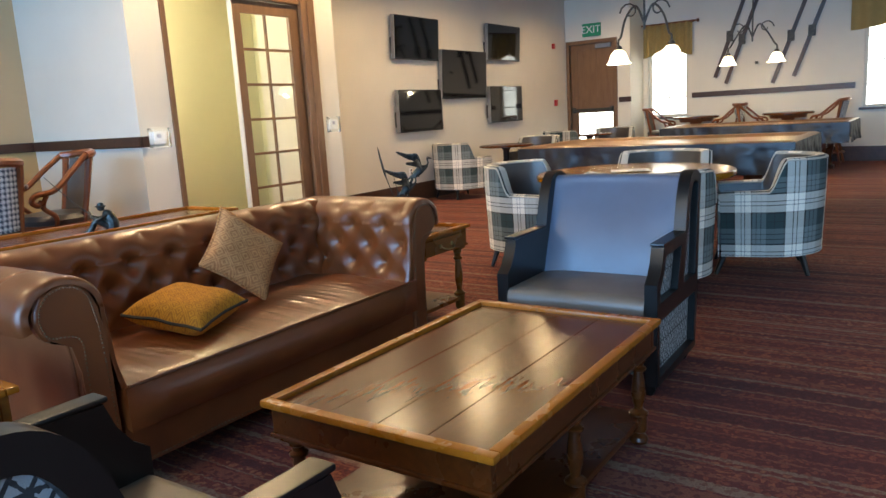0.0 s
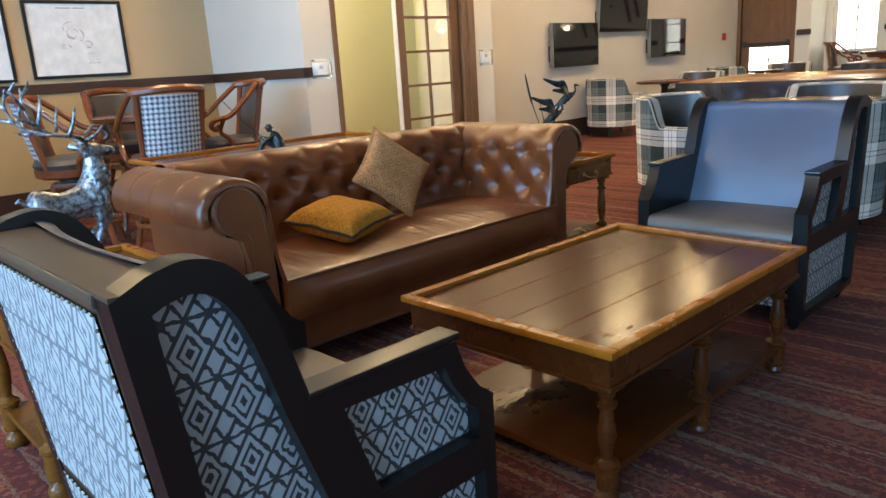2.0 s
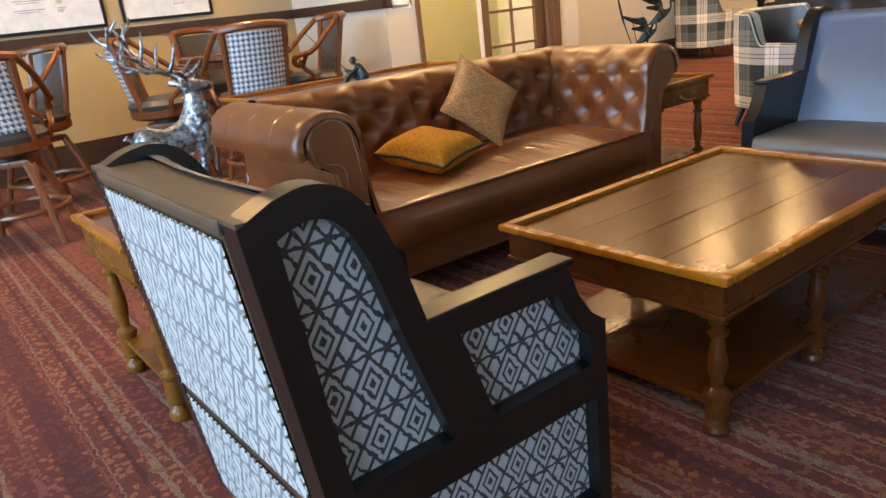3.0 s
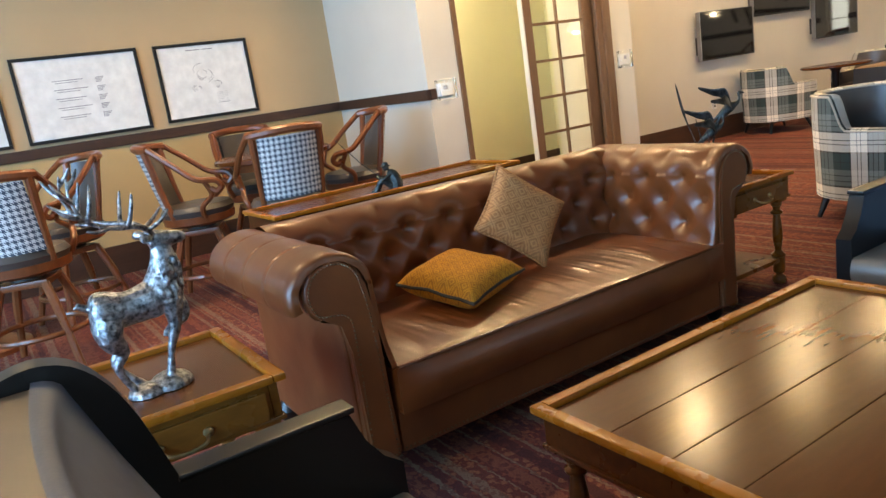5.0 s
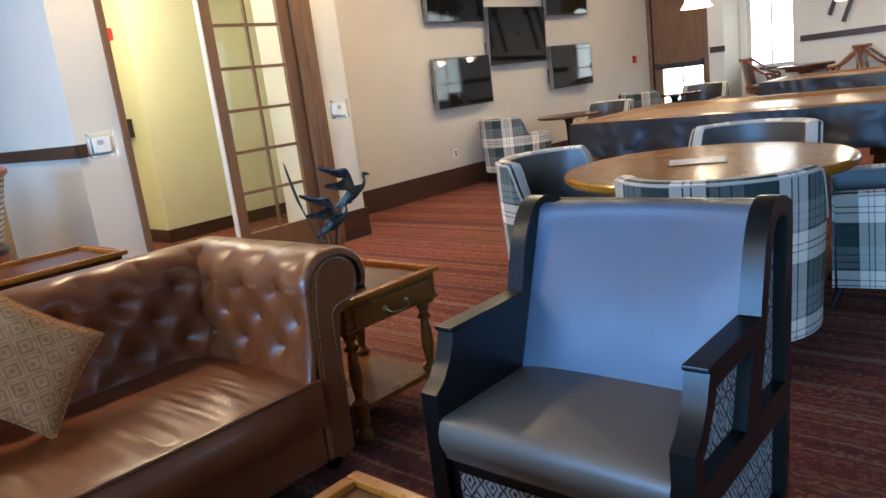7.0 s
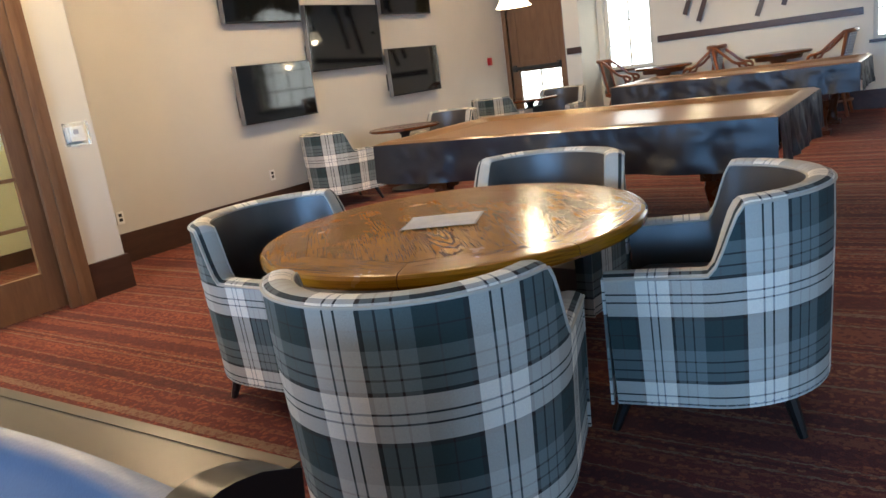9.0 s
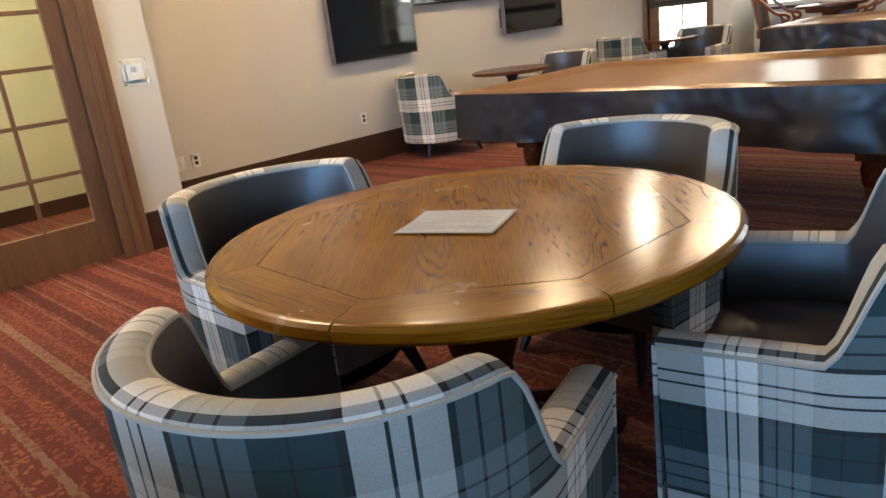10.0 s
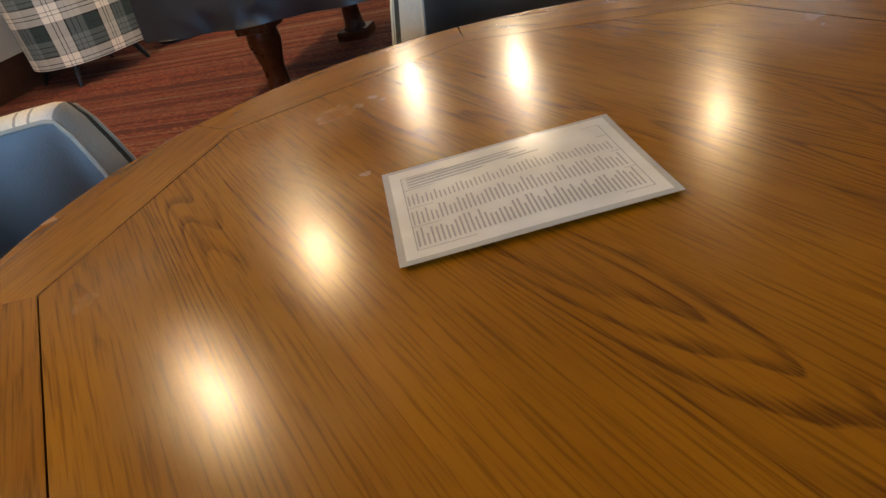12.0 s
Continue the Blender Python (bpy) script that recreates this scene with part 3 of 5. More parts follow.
part("door_closer", boxed(-5.66, -5.34, -0.08, -0.022, 2.40, 2.48, r=0.008), SILVER, ex, "silver door closer")
door_casing("door_frame_2", -6.22, -5.27, YX, YX + 0.15, 2.5, "y", 0.07, 0.03)

sign = thing("exit_sign", "green exit sign with white letters above the door", "sign", pose(-5.72, YX - 0.03, 2.76))
part("sign_box", boxed(-0.19, 0.19, -0.03, 0.025, -0.125, 0.125, r=0.008), SIGN_GREEN, sign)


def lettering(text, size, mat, parent, m, name="lettering"):
    cu = bpy.data.curves.new("lettering", "FONT")
    cu.body, cu.size, cu.extrude, cu.align_x, cu.align_y = text, size, 0.002, "CENTER", "CENTER"
    tmp = new("tmp_text", cu)
    bpy.context.view_layer.update()
    me = bpy.data.meshes.new_from_object(tmp)
    bpy.data.objects.remove(tmp)
    me.materials.clear()
    me.materials.append(mat)
    ob = new(name, me)
    ob.parent, ob.matrix_basis = parent, m
    return ob


lettering("EXIT", 0.20, PAPER, sign, pose(0, -0.034, 0, 90, 0, 0))


def window(name, axis, face, a0, a1, z0, z1, depth, cols, rws, label):
    t = tagged(thing(name, label, "window"), kind="structure")
    w = 0.05

    def b(p, q, lo, hi, d0, d1, r=0.0):
        return boxed(d0, d1, p, q, lo, hi, r=r) if axis == "x" else boxed(p, q, d0, d1, lo, hi, r=r)
    m = face + depth * 0.5
    s = 0.02
    for p, q in ((a0, a0 + w), (a1 - w, a1)):
        part("window_frame", b(p, q, z0, z1, m - s, m + s), CREAM, t)
    for lo, hi in ((z0, z0 + w), (z1 - w, z1)):
        part("window_frame", b(a0 + w, a1 - w, lo, hi, m - s, m + s), CREAM, t)
    for k in range(1, cols):
        c = a0 + (a1 - a0) * k / cols
        part("mullion", b(c - 0.012, c + 0.012, z0 + w, z1 - w, m - 0.012, m + 0.012), CREAM, t)
    for k in range(1, rws):
        c = z0 + (z1 - z0) * k / rws
        part("muntin", b(a0 + w, a1 - w, c - 0.01, c + 0.01, m - 0.01, m + 0.01), CREAM, t)
    p = part("pane", b(a0 + w, a1 - w, z0 + w, z1 - w, m - 0.003, m + 0.003), GLASS, t)
    p.visible_shadow = False
    lo, hi = sorted((face - math.copysign(0.05, depth), face + depth * 0.45))
    part("window_sill", b(a0 - 0.05, a1 + 0.05, z0 - 0.04, z0, lo, hi, 0.006), TRIM, t, "dark wooden sill")
    return t


for i, (a0, a1, z0, z1) in enumerate(WIN_N):
    window("window_%d" % (i + 1), "y", YN, a0, a1, z0, z1, 0.25, 2 if i == 0 else 4, 4, "bright paned window under a fabric valance")
for i, (a0, a1, z0, z1) in enumerate(WIN_E):
    window("window_%d" % (i + 3), "x", XE, a0, a1, z0, z1, 0.2, 2, 3, "tall paned window in a tan wall")
for i, (a0, a1, z0, z1) in enumerate(WIN_S):
    window("window_%d" % (i + 6), "y", YS, a0, a1, z0, z1, -0.2, 2, 6, "tall paned window in a tan wall")
structure("backdrop_1", boxed(-12, 8, 22.0, 22.1, -1, 8), OUTDOOR, "bright overexposed daylight outside", "backdrop")
structure("ground", boxed(-400, 400, -400, 400, -0.4, -0.12), paint("pale_ground", (0.3, 0.28, 0.24), 0.9), "plain pale ground outside", "ground")


def valance(x0, x1, z1, h):
    t = thing("valance", "olive patterned fabric valance with scalloped hem on a rod", "valance", pose((x0 + x1) / 2, YN - 0.10, z1))
    w = (x1 - x0) / 2
    hem = lambda u: -h * (0.74 + 0.26 * abs(math.cos(u * math.pi)) ** 1.5)
    part("fabric", (lambda bm: (grid(bm, lambda u, v: Vector((-w + 2 * w * u, 0.035 * math.sin(u * 40), v * hem(u))), 60, 8, uv=lambda u, v: (u * 2 * w, v * h)), bm)[1])(bmesh.new()), VALANCE, t)
    part("rod", tube(bmesh.new(), [(-w - 0.1, 0, 0.0), (w + 0.1, 0, 0.0)], 0.018), CHERRY, t, "dark wooden rod")
    for s in (-1, 1):
        part("finial", lathe(bmesh.new(), [(0.001, -0.04), (0.03, -0.01), (0.03, 0.02), (0.001, 0.04)], (s * (w + 0.11), 0, 0)), CHERRY, t)
        part("bracket", boxed(s * w - 0.012, s * w + 0.012, 0, 0.10, -0.02, 0.02), IRON, t)
    return t


valance(-4.90, -3.93, 2.78, 0.64)
valance(-1.20, 1.10, 2.95, 0.66)


# ---- wall things ----
def television(y0, y1, z0, z1, lean):
    t = thing("television", "black flat television with silver side edges on the wall", "television", pose(XW, (y0 + y1) / 2, (z0 + z1) / 2), "televisions on the wall")
    w, h = (y1 - y0) / 2, (z1 - z0) / 2
    part("casing", boxed(0.05, 0.10, -w, w, -h, h, r=0.008), TVCASE, t)
    part("screen", boxed(0.10, 0.103, -w + 0.010, w - 0.010, -h + 0.018, h - 0.010), SCREEN, t)
    for s in (-1, 1):
        part("side_edge", boxed(0.045, 0.104, s * (w + 0.003) - 0.004, s * (w + 0.003) + 0.004, -h, h), SILVER, t, "silver edge")
    part("wall_bracket", boxed(0.0, 0.05, -0.2, 0.2, -0.15, 0.15, r=0.004), BLACK_PLASTIC, t)
    part("cable_box", boxed(0.0, 0.045, -w + 0.02, -w + 0.07, -h + 0.08, -h + 0.3, r=0.004), BLACK_PLASTIC, t)
    t.rotation_euler = (0, radians(lean), 0)
    return t


for a in ((8.24, 9.34, 2.07, 2.68, 3), (9.39, 10.73, 1.50, 2.25, 3), (10.83, 11.97, 2.13, 2.73, 3), (8.24, 9.34, 1.03, 1.64, 0), (10.83, 11.98, 1.07, 1.69, 0)):
    television(*a)


def wall_plate(name, x, y, z, w, h, label, category, mat=WHITE_PLASTIC, rocker=0, d=0.014, slots=0):
    t = thing(name, label, category, pose(x, y, z))
    part("plate", boxed(0, d, -w / 2, w / 2, -h / 2, h / 2, r=0.004), mat, t)
    for k in range(rocker):
        c = (k - (rocker - 1) / 2) * 0.046
        part("rocker", boxed(d, d + 0.006, c - 0.014, c + 0.014, -0.032, 0.032, r=0.002), mat, t)
    for k in range(slots):
        part("socket", boxed(d, d + 0.004, -0.016, 0.016, -0.034 + k * 0.042, -0.004 + k * 0.042, r=0.002), BLACK_PLASTIC, t)
    return t


def thermostat(y, z, w, h):
    t = thing("thermostat", "white thermostat under a clear plastic guard", "thermostat", pose(XB, y, z))
    part("body", boxed(0, 0.03, -w * 0.32, w * 0.32, -h * 0.32, h * 0.32, r=0.006), WHITE_PLASTIC, t)
    part("display", boxed(0.03, 0.032, -w * 0.18, w * 0.05, 0.0, h * 0.2), PALE_INK, t)
    g = part("guard", boxed(0, 0.065, -w / 2, w / 2, -h / 2, h / 2, r=0.012), GLASS, t, "clear plastic guard box")
    g.visible_shadow = False
    return t


thermostat(3.73, 1.20, 0.19, 0.17)
thermostat(5.935, 1.22, 0.17, 0.17)
wall_plate("light_switch", XW, 6.50, 0.415, 0.12, 0.115, "white blank wall plate above the baseboard", "wall plate", rocker=2)
wall_plate("wall_outlet", XW, 6.665, 0.415, 0.075, 0.115, "white wall outlet above the baseboard", "outlet", slots=2)
wall_plate("wall_outlet", XW, 8.55, 0.45, 0.075, 0.115, "white wall outlet above the baseboard", "outlet", slots=2)
wall_plate("fire_strobe", XW, 13.55, 2.47, 0.07, 0.10, "small red fire alarm strobe on the wall", "fire alarm", RED_PLASTIC, d=0.05)
wall_plate("fire_call_point", XW, 13.6, 1.36, 0.07, 0.12, "small red fire call point on the wall", "fire alarm", RED_PLASTIC, d=0.05)
t = wall_plate("fire_alarm", 0, 0, 0, 0.09, 0.12, "small red fire alarm on the hall wall", "fire alarm", RED_PLASTIC, d=0.05)
t.matrix_world = pose(-8.13, 5.28, 2.28, 0, 0, -90)
t = wall_plate("wall_phone", 0, 0, 0, 0.15, 0.2, "black card reader on the hall wall", "card reader", BLACK_PLASTIC, d=0.07)
t.matrix_world = pose(-8.14, 5.28, 1.28, 0, 0, -90)


def drawing(y0, y1, z0, z1, kind):
    t = thing("framed_drawing", "pale technical drawing in a thin black frame" if kind else "printed text sheet with small sketches in a thin black frame", "picture", pose(XA, (y0 + y1) / 2, (z0 + z1) / 2), "framed drawings on the wall")
    w, h, f = (y1 - y0) / 2, (z1 - z0) / 2, 0.028
    for a in ((-w, w, h - f, h), (-w, w, -h, -h + f), (-w, -w + f, -h + f, h - f), (w - f, w, -h + f, h - f)):
        part("frame", boxed(0.0, 0.03, *a, r=0.004), BLACKWOOD, t)
    part("sheet", boxed(0.004, 0.012, -w + f, w - f, -h + f, h - f), PAPER, t)
    rnd = random.Random(kind * 7 + 3)
    bm = bmesh.new()
    if kind:
        for cx, cz, r, n in ((-0.03, 0.06, 0.10, 9), (0.08, -0.05, 0.04, 5), (-0.10, -0.07, 0.05, 5)):
            for k in range(n):
                a, rr = rnd.uniform(0, 6.28), r * rnd.uniform(0.3, 1)
                p = [(0.014, cx + rr * math.cos(a + q * 0.35) * (1 + 0.2 * math.sin(q)), cz + rr * math.sin(a + q * 0.35)) for q in range(5)]
                tube(bm, p, 0.0019, 4)
        box(bm, 0.0125, 0.0145, 0.06, 0.17, -0.22, -0.215)
        for k in range(6):
            box(bm, 0.0125, 0.0145, 0.065, 0.165, -0.205 + k * 0.016, -0.203 + k * 0.016)
        box(bm, 0.0125, 0.0145, -0.15, -0.02, h - 0.07, h - 0.062)
        box(bm, 0.0125, 0.0145, 0.0, 0.10, h - 0.07, h - 0.062)
    else:
        for k in range(5):
            z = 0.14 - k * 0.075
            box(bm, 0.0125, 0.0145, -0.22, 0.02 + 0.03 * (k % 2), z, z + 0.006)
            box(bm, 0.0125, 0.0145, -0.20, -0.02, z - 0.018, z - 0.013)
            for q in range(4):
                box(bm, 0.0125, 0.0145, 0.12, 0.19 - 0.01 * q, z - 0.012 * q, z - 0.012 * q + 0.006)
    tagged(part("print", bm, DRAWN_INK, t, "grey print"), kind="stuff")
    return t


drawing(1.82, 2.69, 1.26, 1.95, 1)
drawing(0.67, 1.68, 1.245, 1.955, 0)
drawing(-0.46, 0.55, 1.245, 1.955, 0)
drawing(-1.60, -0.58, 1.245, 1.955, 1)


for lx, ly in CEILING_LIGHTS:
    t = thing("ceiling_lamp", "lit round recessed ceiling lamp", "ceiling lamp", pose(lx, ly, H), "recessed ceiling lamps")
    part("ring", lathe(bmesh.new(), [(0.11, -0.002), (0.115, -0.008), (0.09, -0.012), (0.088, -0.002)], seg=24), WHITE_PLASTIC, t)
    part("lens", lathe(bmesh.new(), [(0.086, -0.004), (0.05, -0.007), (0.001, -0.008)], seg=24), DOWNLIGHT, t, "glowing lens")


def ski(x, z, top_x, top_z):
    t = thing("ski", "old wooden ski leaning across the wall", "ski", None, "old skis on the wall")
    t.location = (x, YN - 0.03, z)
    d = Vector((top_x - x, 0, top_z - z))
    n = Vector((-d.z, 0, d.x)).normalized() * 0.034
    bm = bmesh.new()
    k = 14
    grid(bm, lambda u, v: d * u + n * (2 * v - 1) * (1 if u < 0.93 else max(0.02, 1 - ((u - 0.93) / 0.07) ** 2)) + Vector((0, -0.02 - 0.10 * max(0, u - 0.9), 0)), k, 1)
    r = bmesh.ops.extrude_face_region(bm, geom=bm.faces[:])
    for v in r["geom"]:
        if isinstance(v, bmesh.types.BMVert):
            v.co.y += 0.018
    part("blade", bm, TRIM, t)
    c = d * 0.45
    part("binding", boxed(c.x - 0.06, c.x + 0.06, -0.06, -0.02, c.z - 0.1, c.z + 0.1, r=0.01), IRON, t, "dark metal binding")
    return t


for x, z in ((-3.50, 1.66), (-3.30, 1.53), (-2.46, 1.48), (-2.10, 1.58)):
    ski(x, z, x + 0.36 * (3.33 - z), 3.33)
wall_plate("wall_hook", 0, 0, 0, 0.05, 0.05, "small dark hook on the wall", "hook", IRON, d=0.05).matrix_world = pose(-2.75, YN, 1.88, 0, 0, -90)


# ---- pool tables and lamps ----
def pool_table(x0, x1, y0, y1, z):
    t = thing("pool_table", "pool table under a fitted glossy vinyl cover with dark draped skirt", "pool table", pose((x0 + x1) / 2, (y0 + y1) / 2, 0), "covered pool tables")
    w, d = (x1 - x0) / 2, (y1 - y0) / 2

    def top(u, v):
        x, y = -w + 2 * w * u, -d + 2 * d * v
        e = min(w - abs(x), d - abs(y))
        s = min(1.0, max(0.0, (e - 0.10) / 0.07))
        return Vector((x, y, z - 0.035 * s * s * (3 - 2 * s) - 0.018 * max(0, 1 - e / 0.03) ** 2 + 0.002 * noise.noise(Vector((x * 1.3, y * 1.3, 1)))))
    bm = bmesh.new()
    grid(bm, top, 72, 44)
    part("cover_top", bm, COVER, t, "glossy vinyl cover, its reflection put into the brown")
    per = [(-w, -d), (w, -d), (w, d), (-w, d)]
    for k in range(4):
        (ax, ay), (bx, by) = per[k], per[(k + 1) % 4]
        nx, ny = (by - ay), -(bx - ax)
        ln = math.hypot(nx, ny)
        nx, ny = nx / ln, ny / ln

        def skirt(u, v, ax=ax, ay=ay, bx=bx, by=by, nx=nx, ny=ny, k=k):
            f = v * (0.018 * math.sin(u * 17 + k) + 0.013 * math.sin(u * 41 + 2 * k) + 0.022 * noise.noise(Vector((u * 20, v * 2.2 + k, 4.0))))
            f += 0.008 * noise.noise(Vector((u * 38, v * 5 + 3 * k, 9.0)))
            edge = 4 * u * (1 - u)
            o = 0.006 + f * min(1, edge * 3) + 0.02 * v
            return Vector((ax + (bx - ax) * u + nx * o, ay + (by - ay) * u + ny * o, z - 0.016 - v * (0.30 + 0.012 * math.sin(u * 9 + k))))
        bm = bmesh.new()
        grid(bm, skirt, 110, 10)
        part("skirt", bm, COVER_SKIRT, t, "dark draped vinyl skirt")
    part("frame", boxed(-w + 0.08, w - 0.08, -d + 0.08, d - 0.08, z - 0.28, z - 0.06), MAHOGANY_SIDE, t)
    for sx in (-1, 1):
        for sy in (-1, 1):
            bm = bmesh.new()
            cx, cy = sx * (w - 0.42), sy * (d - 0.30)
            box(bm, cx - 0.09, cx + 0.09, cy - 0.09, cy + 0.09, 0.40, z - 0.28, 0.01)
            lathe(bm, [(0.075, 0.06), (0.06, 0.10), (0.055, 0.2), (0.085, 0.34), (0.08, 0.40)], (cx, cy, 0), 16)
            box(bm, cx - 0.10, cx + 0.10, cy - 0.10, cy + 0.10, 0.0, 0.06, 0.01)
            part("leg", bm, MAHOGANY_SIDE, t)
    return t


pool_table(-3.93, -0.95, 7.50, 9.25, 0.82)
pool_table(-3.75, -0.92, 12.25, 13.85, 0.82)


def pool_lamp(cx, y, z, gap):
    t = thing("pool_lamp", "wrought iron hanging lamp with two lit bell glass shades", "pendant lamp", pose(cx, y, z), "lamps over the pool tables")
    part("stem", tube(bmesh.new(), [(0, 0, 0.35), (0, 0, H - z)], 0.014), IRON, t)
    part("ceiling_cup", lathe(bmesh.new(), [(0.07, H - z - 0.05), (0.05, H - z - 0.03), (0.07, H - z)]), IRON, t)
    for s in (-1, 1):
        x = s * gap / 2
        part("arm", tube(bmesh.new(), smooth_path([(0, 0, 0.42), (s * 0.10, 0, 0.62), (s * 0.22, 0, 0.50), (x * 0.9, 0, 0.30), (x, 0, 0.26), (x, 0, 0.17)]), 0.013, 7), IRON, t)
        spiral = [(x * 0.55 + s * (0.12 - 0.009 * k) * math.cos(k * 0.55), 0, 0.56 + (0.12 - 0.009 * k) * math.sin(k * 0.55)) for k in range(12)]
        part("scroll", tube(bmesh.new(), spiral, 0.010, 6), IRON, t)
        part("shade", lathe(bmesh.new(), [(a * 0.82, b) for a, b in ((0.03, 0.15), (0.06, 0.145), (0.095, 0.12), (0.115, 0.085), (0.13, 0.045), (0.155, 0.01), (0.175, -0.005), (0.17, -0.009), (0.148, 0.006), (0.122, 0.042), (0.108, 0.082), (0.09, 0.112), (0.055, 0.135), (0.03, 0.14))], (x, 0, 0), 22), FROSTED, t, "glowing frosted glass shade")
        part("cap", lathe(bmesh.new(), [(0.02, 0.15), (0.042, 0.155), (0.035, 0.19), (0.015, 0.2)], (x, 0, 0)), IRON, t)
        part("bulb_globe", lathe(bmesh.new(), [(0.001, 0.02), (0.03, 0.035), (0.035, 0.06), (0.02, 0.10), (0.001, 0.11)], (x, 0, 0)), FROSTED, t)
    return t


pool_lamp(-2.69, 8.35, 1.73, 0.62)
pool_lamp(-2.47, 13.1, 1.80, 0.76)
for p in ((-3.0, 8.35, 1.70), (-2.38, 8.35, 1.70), (-2.85, 13.1, 1.77), (-2.09, 13.1, 1.77)):
    bulb(p, 16, (1.0, 0.8, 0.52), 0.04)
hl = thing("hall_lamp", "lit round ceiling lamp in the hall", "ceiling lamp", pose(-6.9, 4.5, 2.95))
part("base", lathe(bmesh.new(), [(0.17, 0.0), (0.17, 0.05)], seg=20), IRON, hl)
part("bowl", lathe(bmesh.new(), [(0.001, -0.09), (0.08, -0.075), (0.14, -0.03), (0.16, 0.0)], seg=20), FROSTED, hl)


# ---- lounge tables ----
def turned_leg(bm, x, y, z0, z1, r=0.030):
    h = z1 - z0
    prof = [(0.6, 0.0), (1.15, 0.012), (1.3, 0.045), (1.15, 0.085), (0.7, 0.11), (0.62, 0.125), (1.0, 0.14), (1.12, 0.155), (1.12, 0.33), (1.3, 0.34), (1.3, 0.365), (0.95, 0.38), (0.62, 0.405), (0.6, 0.43), (0.82, 0.50), (0.98, 0.58), (0.9, 0.68), (0.68, 0.80), (0.62, 0.84), (1.05, 0.855), (1.1, 0.88), (0.66, 0.90), (0.72, 0.94), (1.0, 0.955), (1.0, 1.0)]
    return lathe(bm, [(a * r, z0 + b * h) for a, b in prof], (x, y, 0), 16)


def tray_table(name, label, m, w, d, h, apron, planks, legs_y, shelf_z, drawer=False, rim=0.035, side=MAHOGANY_SIDE):
    """A table with a raised moulded rim; w across x, d along y."""
    t = thing(name, label, "table", m)
    hw, hd = w / 2, d / 2
    for a, b in zip(planks, planks[1:]):
        part("plank", boxed(-hw + rim + (w - 2 * rim) * a + 0.0012, -hw + rim + (w - 2 * rim) * b - 0.0012, -hd + rim, hd - rim, h - 0.035, h - 0.016, r=0.0015), MAHOGANY, t)
    part("under_board", boxed(-hw + rim, hw - rim, -hd + rim, hd - rim, h - 0.05, h - 0.035), MAHOGANY, t)
    for a in ((-hw, hw, -hd, -hd + rim), (-hw, hw, hd - rim, hd), (-hw, -hw + rim, -hd + rim, hd - rim), (hw - rim, hw, -hd + rim, hd - rim)):
        part("rim", boxed(*a, h - 0.022, h, r=0.007), HONEY, t, "honey-coloured moulded rim")
    e = 0.022
    for i, a in enumerate(((-hw + e, hw - e, -hd + e, -hd + e + 0.025), (-hw + e, hw - e, hd - e - 0.025, hd - e), (-hw + e, -hw + e + 0.025, -hd + e + 0.025, hd - e - 0.025), (hw - e - 0.025, hw - e, -hd + e + 0.025, hd - e - 0.025))):
        part("apron", boxed(*a, h - 0.022 - apron, h - 0.022, r=0.004), side, t)
        part("moulding", boxed(a[0] - 0.008, a[1] + 0.008, a[2] - 0.008, a[3] + 0.008, h - 0.032 - apron, h - 0.018 - apron, r=0.006), side, t)
    for y in legs_y:
        for s in (-1, 1):
            bm = bmesh.new()
            x = s * (hw - 0.065)
            box(bm, x - 0.036, x + 0.036, y - 0.036, y + 0.036, h - 0.05 - apron, h - 0.03 - apron, 0.004)
            turned_leg(bm, x, y, 0.0, h - 0.05 - apron, 0.027)
            part("leg", bm, side, t, "turned wooden leg")
    part("lower_shelf", boxed(-hw + 0.045, hw - 0.045, -hd + 0.05, hd - 0.05, shelf_z - 0.014, shelf_z + 0.010, r=0.005), side, t)
    if drawer:
        dr = part("drawer", boxed(hw - e, hw - e + 0.016, -hd + 0.06, hd - 0.06, h - 0.018 - apron, h - 0.04, r=0.006), side, t)
        part("pull", tube(bmesh.new(), smooth_path([(hw - 0.006, -0.06, h - 0.085), (hw + 0.02, -0.045, h - 0.10), (hw + 0.022, 0, h - 0.108), (hw + 0.02, 0.045, h - 0.10), (hw - 0.006, 0.06, h - 0.085)]), 0.005), BRASS, dr, "brass drawer pull")
        for y in (-0.06, 0.06):
            part("rosette", lathe(bmesh.new(), [(0.014, -0.004), (0.012, 0.004), (0.004, 0.008)], (0, 0, 0)), BRASS, dr).matrix_basis = pose(hw - 0.004, y, h - 0.085, 0, 90, 0)
    return t


tray_table("coffee_table", "long dark wooden coffee table with honey-coloured rim and turned legs", pose(-1.0275, 1.796, 0), 0.782, 1.235, 0.47, 0.085, [0, 0.26, 0.5, 0.73, 1], (-0.545, -0.03, 0.545), 0.10)
tray_table("end_table", "square wooden end table with drawer and raised rim beside the sofa", pose(-2.47, 3.33, 0), 0.56, 0.54, 0.585, 0.10, [0, 1], (-0.205, 0.205), 0.13, True, side=GOLDEN)
tray_table("end_table", "wooden end table with raised rim beside the sofa and armchair", pose(-2.155, 0.46, 0), 0.60, 0.56, 0.60, 0.10, [0, 1], (-0.215, 0.215), 0.13, True, side=GOLDEN)
tray_table("console_table", "long wooden console table with raised rim behind the sofa", pose(-3.745, 2.14, 0), 0.50, 1.56, 0.75, 0.09, [0, 0.5, 1], (-0.70, 0.70), 0.15)

